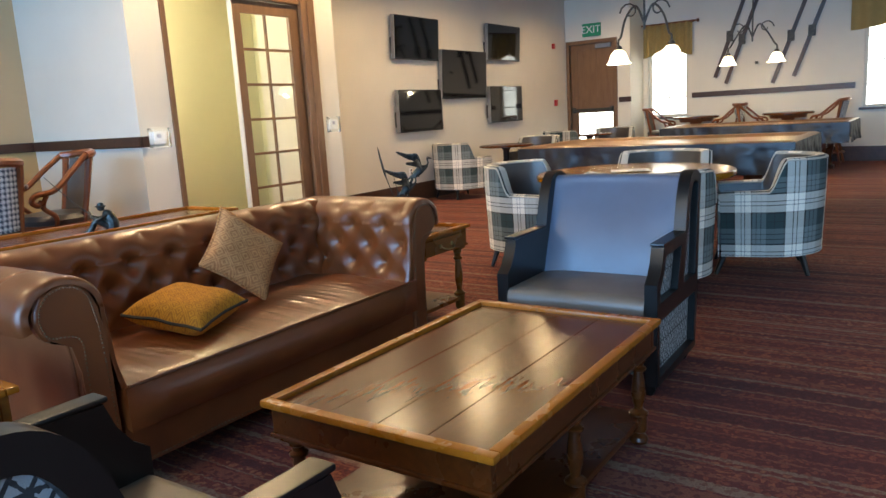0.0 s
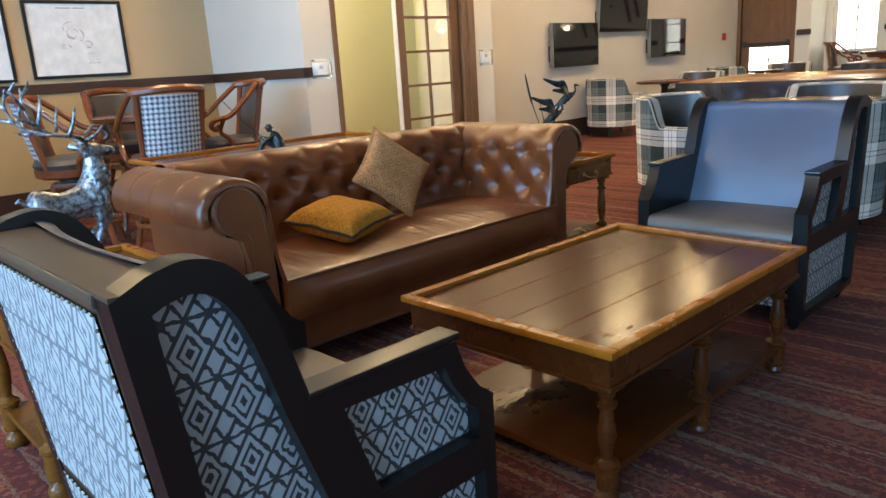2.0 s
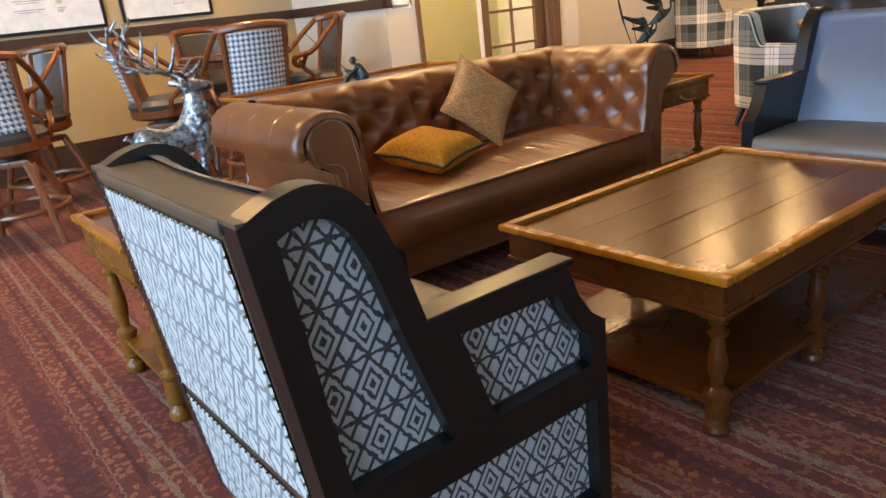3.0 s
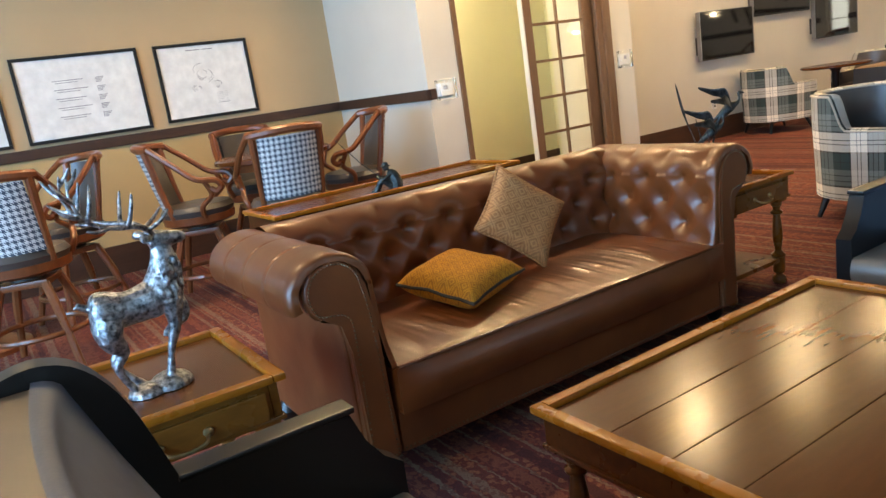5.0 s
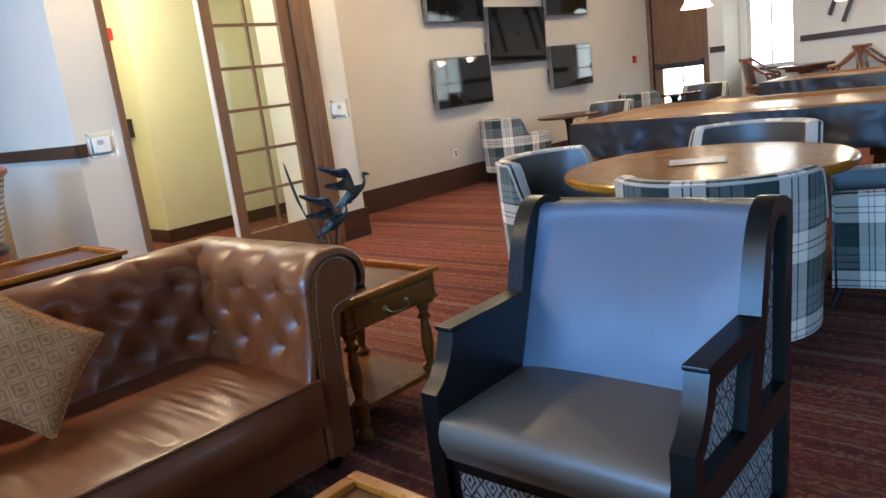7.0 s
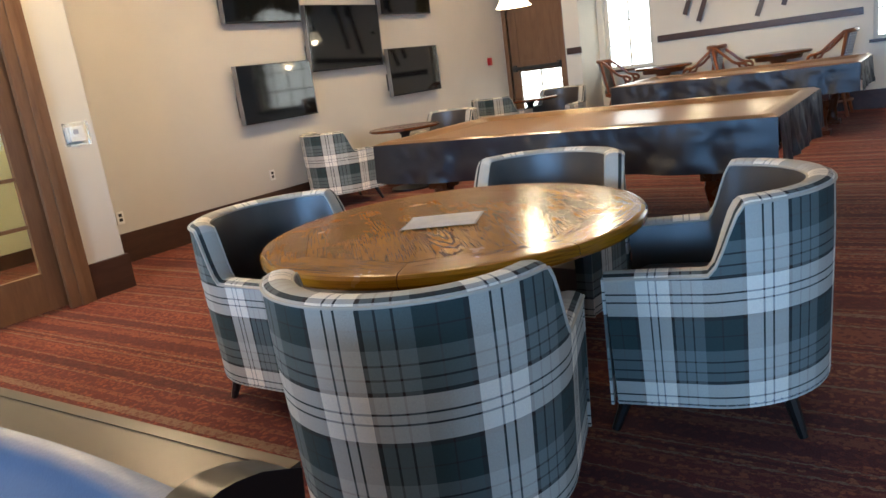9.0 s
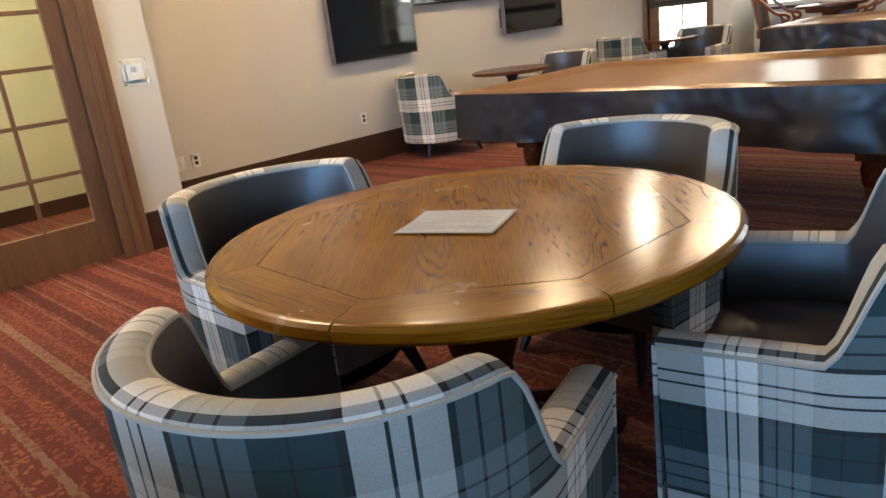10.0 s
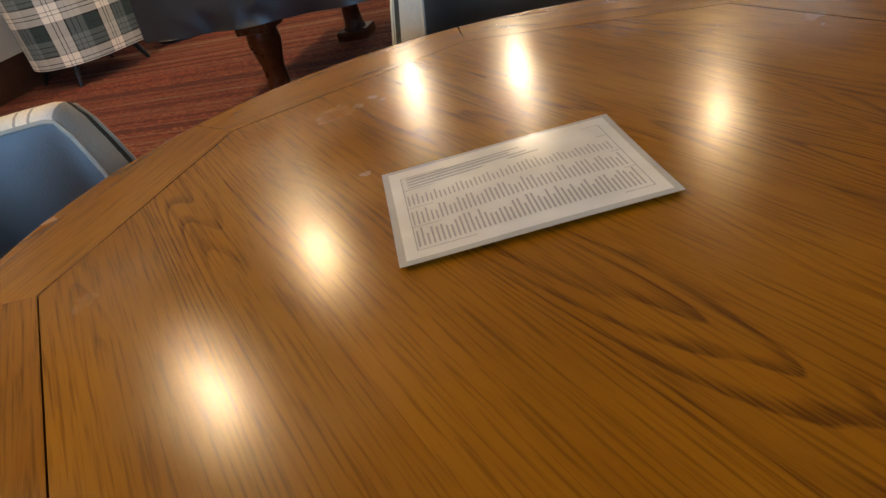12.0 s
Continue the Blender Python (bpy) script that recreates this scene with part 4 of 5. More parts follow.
# ---- chesterfield sofa: local x runs along its length, y to its front ----
SOFA = thing("chesterfield_sofa", "brown leather chesterfield sofa with button-tufted back and rolled arms", "sofa", pose(-2.53, 1.985, 0, 0, 0, -90))
L, D0, D1, HT = 1.04, -0.45, 0.44, 0.825     # half length, back, front, height
AIN = L - 0.205                              # inner face of the arms


def tuft(a, b, sx, sz):
    """Depth of a button-tufted surface: deep at a diamond lattice of buttons, with creases between."""
    u, v = a / sx, b / sz
    best = 9.0
    for k in (0, 0.5):
        du, dv = (u + k) - round(u + k), (v + k) - round(v + k)
        best = min(best, math.hypot(du * sx, dv * sz))
    p, q = (u + v), (u - v)
    cr = min(abs(p - round(p)), abs(q - round(q))) * min(sx, sz)
    return -0.034 * math.exp(-best / 0.015) - 0.026 * math.exp(-(best / 0.055) ** 2) - 0.0045 * math.exp(-cr / 0.006) * math.exp(-(best / 0.075) ** 2)


def roll(t, r):
    return (r * math.cos(t), r * math.sin(t))


def sweep_profile(v, inner, out, top, r, seat_z):
    """Profile of arm or back: up the inner face, over the roll, to the outside. Gives (across, z, tufted)."""
    zc = top - r
    if v < 0.5:
        s = v / 0.5
        return (inner + 0.035 * (1 - s) ** 2, seat_z + (zc + 0.01 - seat_z) * s, min(1.0, 6 * s, 6 * (1 - s) + 0.4))
    a = math.pi * 1.12 * (v - 0.5) / 0.5
    return (inner - r * 1.2 * (1 - math.cos(a)), zc + r * math.sin(a), max(0.0, 1 - 2.2 * (v - 0.5) / 0.5))


def back_surface(u, v):
    x = -AIN - 0.08 + (2 * AIN + 0.16) * u
    y, z, k = sweep_profile(v, -0.19, D0, HT, 0.105, 0.40)
    d = tuft(x, z - 0.60, 0.215, 0.20) * k
    return Vector((x, y + d, z + d * 0.3 * k))


bm = bmesh.new()
grid(bm, back_surface, 150, 54)
part("backrest", bm, BROWN_LEATHER, SOFA, "button-tufted leather back", angle=80)
bm = bmesh.new()
box(bm, -L + 0.08, L - 0.08, D0 + 0.02, D0 + 0.12, 0.08, HT - 0.12, 0.02)
part("back_panel", bm, BROWN_LEATHER, SOFA)
for s in (-1, 1):
    def arm_surface(u, v, s=s):
        k0 = max(0.0, (u - 0.92) / 0.08)
        q = math.sin(k0 * math.pi / 2)
        y = D0 + 0.10 + (D1 - D0 - 0.135) * min(1.0, u / 0.92) + 0.046 * q
        x, z, k = sweep_profile(v, -AIN, 0, HT, 0.122, 0.40)
        d = tuft(y + 0.05, z - 0.60, 0.215, 0.20) * k * (1 - k0) * 0.7
        seam = 0.0035 * sum(math.exp(-((u - c) / 0.008) ** 2) for c in (0.22, 0.47, 0.72)) * (1 - k)
        pull = 1 - math.sqrt(max(0.0, 1 - k0 * k0))
        pleat = 0.0022 * math.sin(v * 74) * k0 * (1 - k)
        if v > 0.5:
            cx, cz = -AIN - 0.146, HT - 0.122
            x, z = cx + (x - cx) * (1 - 0.24 * pull), cz + (z - cz) * (1 - 0.24 * pull)
        else:
            x -= 0.030 * pull
        return Vector((-s * (x + d + seam), y + pleat, z + d * 0.3 * k - seam))
    bm = bmesh.new()
    grid(bm, arm_surface, 110, 60)
    arm = part("arm", bm, BROWN_LEATHER, SOFA, "rolled leather arm", angle=80)
    part("arm_side", boxed(*sorted((s * (AIN + 0.02), s * (L - 0.075))), D0 + 0.05, D1 - 0.02, 0.08, HT - 0.14, r=0.02), BROWN_LEATHER, SOFA)
    # scroll-shaped front facing with nail heads
    cx, cz, r = AIN + 0.142, HT - 0.122, 0.098
    outline = [(AIN + 0.004, 0.10), (L - 0.085, 0.10), (L - 0.085, 0.50), (L - 0.075, 0.60)]
    outline += [(cx + (r + 0.006) * math.cos(a), cz + (r + 0.006) * math.sin(a)) for a in [radians(-50 + 23 * k) for k in range(11)]] + [(AIN + 0.022, 0.58)]
    bm = bmesh.new()
    prism(bm, [(s * a, b) for a, b in (outline if s > 0 else outline[::-1])], lambda a, b, q: Vector((a, D1 - 0.035 + 0.048 * q, b)))
    bmesh.ops.bevel(bm, geom=bm.edges[:], offset=0.011, segments=3, affect="EDGES")
    facing = part("arm_front", bm, BROWN_LEATHER, SOFA, "scroll-shaped leather facing")
    bm = bmesh.new()
    ring = inset_poly(outline, 0.018)
    pts = smooth_path([(s * a, D1 + 0.0145, b) for a, b in ring + ring[:1]], 40)
    last = None
    for p in pts:
        if last is None or (p - last).length > 0.011:
            bmesh.ops.create_icosphere(bm, subdivisions=1, radius=0.0034, matrix=Matrix.Translation(p))
            last = p
    tagged(part("nail_heads", bm, NAIL, facing, "row of brass nail heads"), kind="stuff")
# seat cushion: one long bench with soft crown and front roll


def seat_surface(u, v):
    x = -AIN + 0.004 + (2 * AIN - 0.008) * u
    edge = min(1.0, 12 * min(u, 1 - u))
    if v < 0.72:
        s = v / 0.72
        fold = max(0.0, 1 - abs(s - 0.72) * 3.2)
        wr = 0.006 * noise.noise(Vector((x * 9, s * 2.5, 3))) + 0.003 * math.sin(x * 23 + 3 * s) * fold + 0.0045 * noise.noise(Vector((x * 42 + 5 * s, s * 3.0, 8))) * fold
        return Vector((x, -0.22 + 0.70 * s, 0.400 + 0.045 * edge * math.sin(math.pi * min(1, 0.15 + 0.75 * s)) + wr * edge))
    s = (v - 0.72) / 0.28
    a = s * math.pi * 0.5
    return Vector((x, 0.48 + 0.03 * math.sin(a * 2) * edge, 0.413 - 0.165 * s))


bm = bmesh.new()
cols = grid(bm, seat_surface, 260, 44)
bm.faces.new(cols[0][::-1])
bm.faces.new(cols[-1])
cushion = part("seat_cushion", bm, BROWN_LEATHER, SOFA, "long creased leather seat cushion", angle=70)
part("seat_piping", tube(bmesh.new(), [(-AIN + 0.01, 0.484, 0.413), (0, 0.486, 0.416), (AIN - 0.01, 0.484, 0.413)], 0.006, 6), BROWN_LEATHER, cushion)
part("front_rail", boxed(-AIN, AIN, 0.30, 0.445, 0.10, 0.26, r=0.012), BROWN_LEATHER, SOFA)
bm = bmesh.new()
for k in range(100):
    bmesh.ops.create_icosphere(bm, subdivisions=1, radius=0.0038, matrix=Matrix.Translation((-AIN + 0.01 + k * (2 * AIN - 0.02) / 99, 0.447, 0.118)))
tagged(part("nail_heads", bm, NAIL, SOFA, "row of brass nail heads"), kind="stuff")
part("seat_deck", boxed(-AIN, AIN, -0.36, 0.40, 0.12, 0.36), PIPING, SOFA)
bm = bmesh.new()
for x in range(-4, 5):
    for q, k in ((0.70, 0.0), (0.50, 0.5)):
        px = (x + k) * 0.215
        if abs(px) < AIN - 0.05:
            b1 = bmesh.new()
            bmesh.ops.create_icosphere(b1, subdivisions=2, radius=0.011, matrix=Matrix.Translation((px, -0.225, q - 0.002)))
            part("button", b1, BROWN_LEATHER, SOFA)
for x in (-L + 0.10, L - 0.10):
    for y in (D0 + 0.12, D1 - 0.12):
        part("foot", lathe(bmesh.new(), [(0.025, 0.0), (0.045, 0.03), (0.05, 0.06), (0.03, 0.10)], (x, y, 0)), BLACKWOOD, SOFA)


def cushion_thing(label, mat, m, size, puff):
    t = thing("throw_pillow", label, "pillow", m)

    def f(u, v, side):
        a, b = 2 * u - 1, 2 * v - 1
        x, y = a * (1 - 0.09 * (1 - b * b) * a * a), b * (1 - 0.09 * (1 - a * a) * b * b)
        h = puff * (max(0, (1 - a ** 4) * (1 - b ** 4))) ** 0.55
        return Vector((x * size, y * size, side * (h + 0.004) + 0.006 * noise.noise(Vector((a * 2, b * 2, side)))))
    for side in (1, -1):
        bm = bmesh.new()
        grid(bm, lambda u, v: f(u, v, side), 26, 26, uv=lambda u, v: (u * 2 * size, v * 2 * size))
        part("face", bm, mat, t, angle=80)
    edge = [f(u, 0, 0) for u in [k / 10 for k in range(10)]] + [f(1, k / 10, 0) for k in range(10)] + [f(1 - k / 10, 1, 0) for k in range(10)] + [f(0, 1 - k / 10, 0) for k in range(11)]
    part("piping", tube(bmesh.new(), edge, 0.007, 6), PIPING if mat is GOLD_CUSHION else mat, t)
    return t


cushion_thing("mustard yellow woven throw pillow lying on the sofa", GOLD_CUSHION, pose(-2.395, 1.67, 0.522, 4, 9, 20), 0.178, 0.066)
cushion_thing("beige patterned throw pillow propped on its corner against the sofa back", BEIGE_CUSHION, Matrix.Translation((-2.53, 2.11, 0.66)) @ Euler((0, radians(62), 0)).to_matrix().to_4x4() @ Euler((0, 0, radians(46))).to_matrix().to_4x4(), 0.177, 0.055)

# ---- club armchairs: local y to the front ----
WING = [(-0.31, 0.37), (0.01, 0.37), (-0.085, 0.655), (-0.125, 0.79), (-0.160, 0.865), (-0.205, 0.912), (-0.26, 0.928), (-0.315, 0.918), (-0.37, 0.892)]
WING = WING[:2] + [tuple(p.xy) for p in smooth_path([(a, b, 0) for a, b in WING[2:8]], 3)] + WING[8:]
ARM = [(0.01, 0.37), (0.35, 0.37), (0.35, 0.50), (0.31, 0.53), (0.275, 0.58), (0.25, 0.645), (-0.085, 0.655)]
BASE = [(-0.27, 0.055), (0.35, 0.055), (0.35, 0.37), (-0.31, 0.37)]


def club_chair(label, m):
    t = thing("club_armchair", label, "armchair", m, "club armchairs at the coffee table")
    hw, th = 0.378, 0.055
    for s in (-1, 1):
        side = part("side_frame", boxed(*sorted((s * (hw - th), s * (hw - 0.040))), -0.26, 0.34, 0.06, 0.38), BLACKWOOD, t, "black lacquered side frame")
        for poly, edge in ((WING, 0.05), (ARM, 0.045), (BASE, 0.035)):
            ins = inset_poly(poly, edge)
            bm = bmesh.new()
            o, i, r = ([bm.verts.new((s * (hw - dx), a, b)) for a, b in pl] for pl, dx in ((poly, 0), (ins, 0), (ins, 0.038)))
            k0 = [bm.verts.new((s * (hw - th), a, b)) for a, b in poly]
            n = len(poly)
            for k in range(n):
                q = (k + 1) % n
                bm.faces.new((o[k], o[q], i[q], i[k]))
                bm.faces.new((i[k], i[q], r[q], r[k]))
                bm.faces.new((k0[k], k0[q], o[q], o[k]))
            bm.faces.new(k0)
            part("frame_panel", bm, BLACKWOOD, side)
            bm = bmesh.new()
            bm.faces.new([bm.verts.new((s * (hw - 0.034), a, b)) for a, b in ins])
            part("fabric_panel", bm, IKAT, side, "grey and white ikat fabric panel")
        part("arm_pad", boxed(*sorted((s * (hw - th - 0.003), s * (hw + 0.003))), -0.09, 0.262, 0.648, 0.662, r=0.005), BLACKWOOD, t)
        for y in (-0.22, 0.30):
            part("foot", lathe(bmesh.new(), [(0.018, 0), (0.026, 0.02), (0.03, 0.05), (0.024, 0.06)], (s * (hw - 0.05), y, 0)), BLACKWOOD, t)
    w = hw - th
    # leather back, curved across and leaning

    def back(u, v):
        x = -w + 2 * w * u
        c = 0.035 * (1 - (2 * u - 1) ** 2)
        if v < 0.86:
            k = v / 0.86
            return Vector((x, -0.045 - 0.175 * k - c * (0.4 + 0.6 * k) + 0.03 * math.sin(math.pi * k) * (1 - (2 * u - 1) ** 4), 0.42 + 0.455 * k))
        a = (v - 0.86) / 0.14 * math.pi * 0.5
        return Vector((x, -0.22 - 0.045 * (1 - math.cos(a)) - c * (1 - 0.5 * a / 1.57), 0.875 + 0.03 * math.sin(a)))
    bm = bmesh.new()
    grid(bm, back, 20, 30)
    part("back_cushion", bm, BLUE_LIT_LEATHER, t, "smooth taupe leather back, blue daylight put into its colour", angle=70)
    part("top_rail", boxed(-w, w, -0.375, -0.262, 0.872, 0.898, r=0.010), BROWN_LACQUER, t, "brown lacquered top rail")

    def seat(u, v):
        x = -w + 2 * w * u
        e = (1 - (2 * u - 1) ** 6)
        if v < 0.7:
            k = v / 0.7
            return Vector((x, -0.09 + 0.43 * k, 0.432 + 0.020 * e * math.sin(math.pi * (0.1 + 0.8 * k))))
        k = (v - 0.7) / 0.3
        return Vector((x, 0.34 + 0.022 * math.sin(math.pi * min(1, k * 1.1)), 0.438 - 0.125 * k))
    bm = bmesh.new()
    grid(bm, seat, 20, 26)
    part("seat_cushion", bm, GREY_LEATHER, t, "taupe leather seat cushion", angle=60)
    part("seat_box", boxed(-w, w, -0.24, 0.325, 0.10, 0.42), BLACKWOOD, t)
    bm = bmesh.new()
    bm.faces.new([bm.verts.new(p) for p in ((-w + 0.03, 0.329, 0.09), (w - 0.03, 0.329, 0.09), (w - 0.03, 0.329, 0.275), (-w + 0.03, 0.329, 0.275))])
    part("front_panel", bm, IKAT, t, "grey and white ikat fabric panel")
    # outside back: two woven panels in a leather-bound frame
    lean = lambda z: -0.27 - 0.10 * (z - 0.055) / 0.845
    for z0, z1 in ((0.09, 0.355), (0.385, 0.865)):
        bm = bmesh.new()
        lay = bm.loops.layers.uv.verify()
        c = [(-w + 0.012, z0), (w - 0.012, z0), (w - 0.012, z1), (-w + 0.012, z1)]
        f = bm.faces.new([bm.verts.new((a, lean(b) - 0.004, b)) for a, b in c])
        for lp, q in zip(f.loops, c):
            lp[lay].uv = q
        pan = part("back_panel", bm, IKAT_PALE, t, "pale grey woven fabric back panel")
        bm = bmesh.new()
        nz = int((z1 - z0) / 0.024)
        for k in range(nz + 1):
            for s in (-1, 1):
                z = z0 + (z1 - z0) * k / nz
                bmesh.ops.create_icosphere(bm, subdivisions=1, radius=0.0034, matrix=Matrix.Translation((s * (w - 0.012), lean(z) - 0.006, z)))
        for k in range(27):
            bmesh.ops.create_icosphere(bm, subdivisions=1, radius=0.0034, matrix=Matrix.Translation((-w + 0.012 + k * (2 * w - 0.024) / 26, lean(z1) - 0.006, z1)))
        tagged(part("nail_heads", bm, NAIL, pan, "row of small nail heads"), kind="stuff")
    bm = bmesh.new()
    prism(bm, [(lean(0.055), 0.055), (lean(0.055) + 0.02, 0.055), (lean(0.9) + 0.02, 0.9), (lean(0.9), 0.9)], lambda a, b, q: Vector(((2 * q - 1) * (hw - 0.001), a, b)))
    part("back_frame", bm, BROWN_LACQUER, t, "brown wooden back frame")
    return t


club_chair("black-framed armchair with taupe leather seat and ikat fabric sides", pose(-1.056, 0.45, 0))
club_chair("black-framed armchair with taupe leather, its back tinted for blue daylight", pose(-1.148, 3.105, 0, 0, 0, 181))

# ---- round oak table ----
RT = thing("round_table", "round golden oak table with octagonal inlay and pedestal", "table", pose(-1.738, 5.249, 0))
R, RI, A0, TH = 0.731, 0.598, radians(-115), 0.75
GRAIN = radians(133)


def uv_face(bm, pts, ang, off):
    lay = bm.loops.layers.uv.verify()
    f = bm.faces.new([bm.verts.new(p) for p in pts])
    c, s = math.cos(ang), math.sin(ang)
    for lp, p in zip(f.loops, pts):
        lp[lay].uv = (p[0] * c + p[1] * s + off, -p[0] * s + p[1] * c + off * 0.37)
    return f


octo = [Vector((RI * math.cos(A0 + k * math.tau / 8), RI * math.sin(A0 + k * math.tau / 8), 0)) for k in range(8)]
gc, gs = Vector((math.cos(GRAIN), math.sin(GRAIN), 0)), Vector((-math.sin(GRAIN), math.cos(GRAIN), 0))
bounds = [-0.7, -0.33, -0.02, 0.30, 0.7]
for i, (lo, hi) in enumerate(zip(bounds, bounds[1:])):
    poly = [p * 0.9972 for p in octo]
    for lim, sgn in ((lo, 1), (hi, -1)):
        out = []
        for a, b in zip(poly, poly[1:] + poly[:1]):
            da, db = sgn * (a.dot(gs) - lim), sgn * (b.dot(gs) - lim)
            if da >= 0:
                out.append(a)
            if da * db < 0:
                out.append(a.lerp(b, da / (da - db)))
        poly = out
    bm = bmesh.new()
    uv_face(bm, [Vector((p.x, p.y, TH)) for p in poly], GRAIN, i * 1.7)
    part("plank", bm, OAK, RT)
for k in range(8):
    a, b = A0 + k * math.tau / 8, A0 + (k + 1) * math.tau / 8
    inner = [octo[(k + 1) % 8] * 1.0008, octo[k] * 1.0008]
    arc = [a + (b - a) * (0.0025 + 0.995 * q / 10) for q in range(11)]
    bm = bmesh.new()
    mid = (a + b) / 2 + math.pi / 2
    rings = [(R - 0.022, 0.0), (R - 0.008, -0.004), (R, -0.014), (R, -0.036), (R - 0.010, -0.047), (R - 0.05, -0.050)]
    uv_face(bm, [Vector((p.x, p.y, TH)) for p in inner] + [Vector((rings[0][0] * math.cos(q), rings[0][0] * math.sin(q), TH)) for q in arc], mid, 3.1 + k * 1.3)
    lay = bm.loops.layers.uv.verify()
    for (r0, z0), (r1, z1) in zip(rings, rings[1:]):
        for q0, q1 in zip(arc, arc[1:]):
            f = bm.faces.new([bm.verts.new((r * math.cos(q), r * math.sin(q), TH + z)) for r, z, q in ((r0, z0, q0), (r1, z1, q0), (r1, z1, q1), (r0, z0, q1))])
            for lp, (uu, vv) in zip(f.loops, ((q0, -z0), (q0, -z1), (q1, -z1), (q1, -z0))):
                lp[lay].uv = (uu * R + k, vv + R + k)
    bmesh.ops.remove_doubles(bm, verts=bm.verts[:], dist=1e-5)
    part("border_segment", bm, OAK, RT)
part("under_board", lathe(bmesh.new(), [(R - 0.06, TH - 0.048), (R - 0.05, TH - 0.004)], seg=48), MAHOGANY, RT)
part("apron", lathe(bmesh.new(), [(0.50, TH - 0.12), (0.52, TH - 0.06)], seg=40), MAHOGANY_SIDE, RT)
part("pedestal", lathe(bmesh.new(), [(0.14, 0.10), (0.16, 0.16), (0.10, 0.22), (0.085, 0.30), (0.12, 0.42), (0.13, 0.48), (0.09, 0.54), (0.11, 0.60), (0.20, 0.635)], seg=24), MAHOGANY_SIDE, RT)
for k in range(4):
    a = radians(45 + 90 * k)
    part("pedestal_foot", tube(bmesh.new(), smooth_path([(0.09 * math.cos(a), 0.09 * math.sin(a), 0.14), (0.24 * math.cos(a), 0.24 * math.sin(a), 0.13), (0.40 * math.cos(a), 0.40 * math.sin(a), 0.045)]), [0.05] * 7 + [0.046, 0.044, 0.042, 0.04, 0.038, 0.036], 8), MAHOGANY_SIDE, RT)

sheet = thing("laminated_sheet", "laminated printed sheet lying on the round table", "sheet", pose(-1.754, 5.214, TH + 0.002, 0, 0, 22.5))


def sag(x, y):
    return 0.0035 * math.sin(x * 17 + 1) * math.cos(y * 13) + 0.0035


bm = bmesh.new()
grid(bm, lambda u, v: Vector((-0.146 + 0.292 * u, -0.1145 + 0.229 * v, sag(-0.146 + 0.292 * u, -0.1145 + 0.229 * v))), 16, 12)
lam = part("lamination", bm, plain("laminate", (0.62, 0.61, 0.58), 0.12), sheet, "clear glossy plastic edge")
bm = bmesh.new()
grid(bm, lambda u, v: Vector((-0.138 + 0.276 * u, -0.1065 + 0.213 * v, sag(-0.138 + 0.276 * u, -0.1065 + 0.213 * v) + 0.0006)), 16, 12)
part("paper", bm, plain("glossy_paper", (0.88, 0.88, 0.87), 0.25), sheet)
bm = bmesh.new()


def ink(x0, x1, y0, y1):
    c = [(x0, y0), (x1, y0), (x1, y1), (x0, y1)]
    bm.faces.new([bm.verts.new((a, b, sag(a, b) + 0.0014)) for a, b in c])


rnd = random.Random(5)
for k in range(46):
    x = -0.122 + k * 0.0053
    ink(x, x + 0.0022, -0.085, -0.085 + 0.025 + 0.018 * rnd.random())
    ink(x, x + 0.0020, -0.035, -0.035 + 0.020 + 0.016 * rnd.random())
    ink(x, x + 0.0018, 0.012, 0.012 + 0.016 + 0.012 * rnd.random())
for y in (-0.092, -0.040, 0.006, 0.052, 0.085):
    ink(-0.125, 0.125, y, y + 0.0012)
for x in (-0.125, 0.124):
    ink(x, x + 0.0012, -0.092, 0.086)
for k in range(4):
    ink(-0.118, -0.118 + 0.20 * rnd.uniform(0.6, 1), 0.056 + k * 0.0075, 0.059 + k * 0.0075)
part("print", bm, plain("faint_print", (0.42, 0.42, 0.45), 0.3), sheet, "grey printed chart")


# ---- plaid tub chairs: local y to the front, origin under the middle ----
def plan(s, o):
    """Plan of the tub chair's shell at arc position s (-1..1), o inside offset."""
    a = abs(s)
    r = 0.418 - o
    if a < 0.62:
        ang = a / 0.62 * radians(92)
        x, y = r * math.sin(ang), -r * math.cos(ang) * 0.96 + 0.02
    else:
        k = (a - 0.62) / 0.38
        x, y = r * math.sin(radians(92)) - 0.015 * k, 0.02 + (-r * math.cos(radians(92)) * 0.96) + 0.30 * k
    return (math.copysign(x, s), y)


def shell_top(s):
    a = abs(s)
    k = min(1.0, max(0.0, (a - 0.49) / 0.12))
    k = k * k * (3 - 2 * k)
    return 0.825 - 0.215 * k - 0.02 * max(0, a - 0.65)


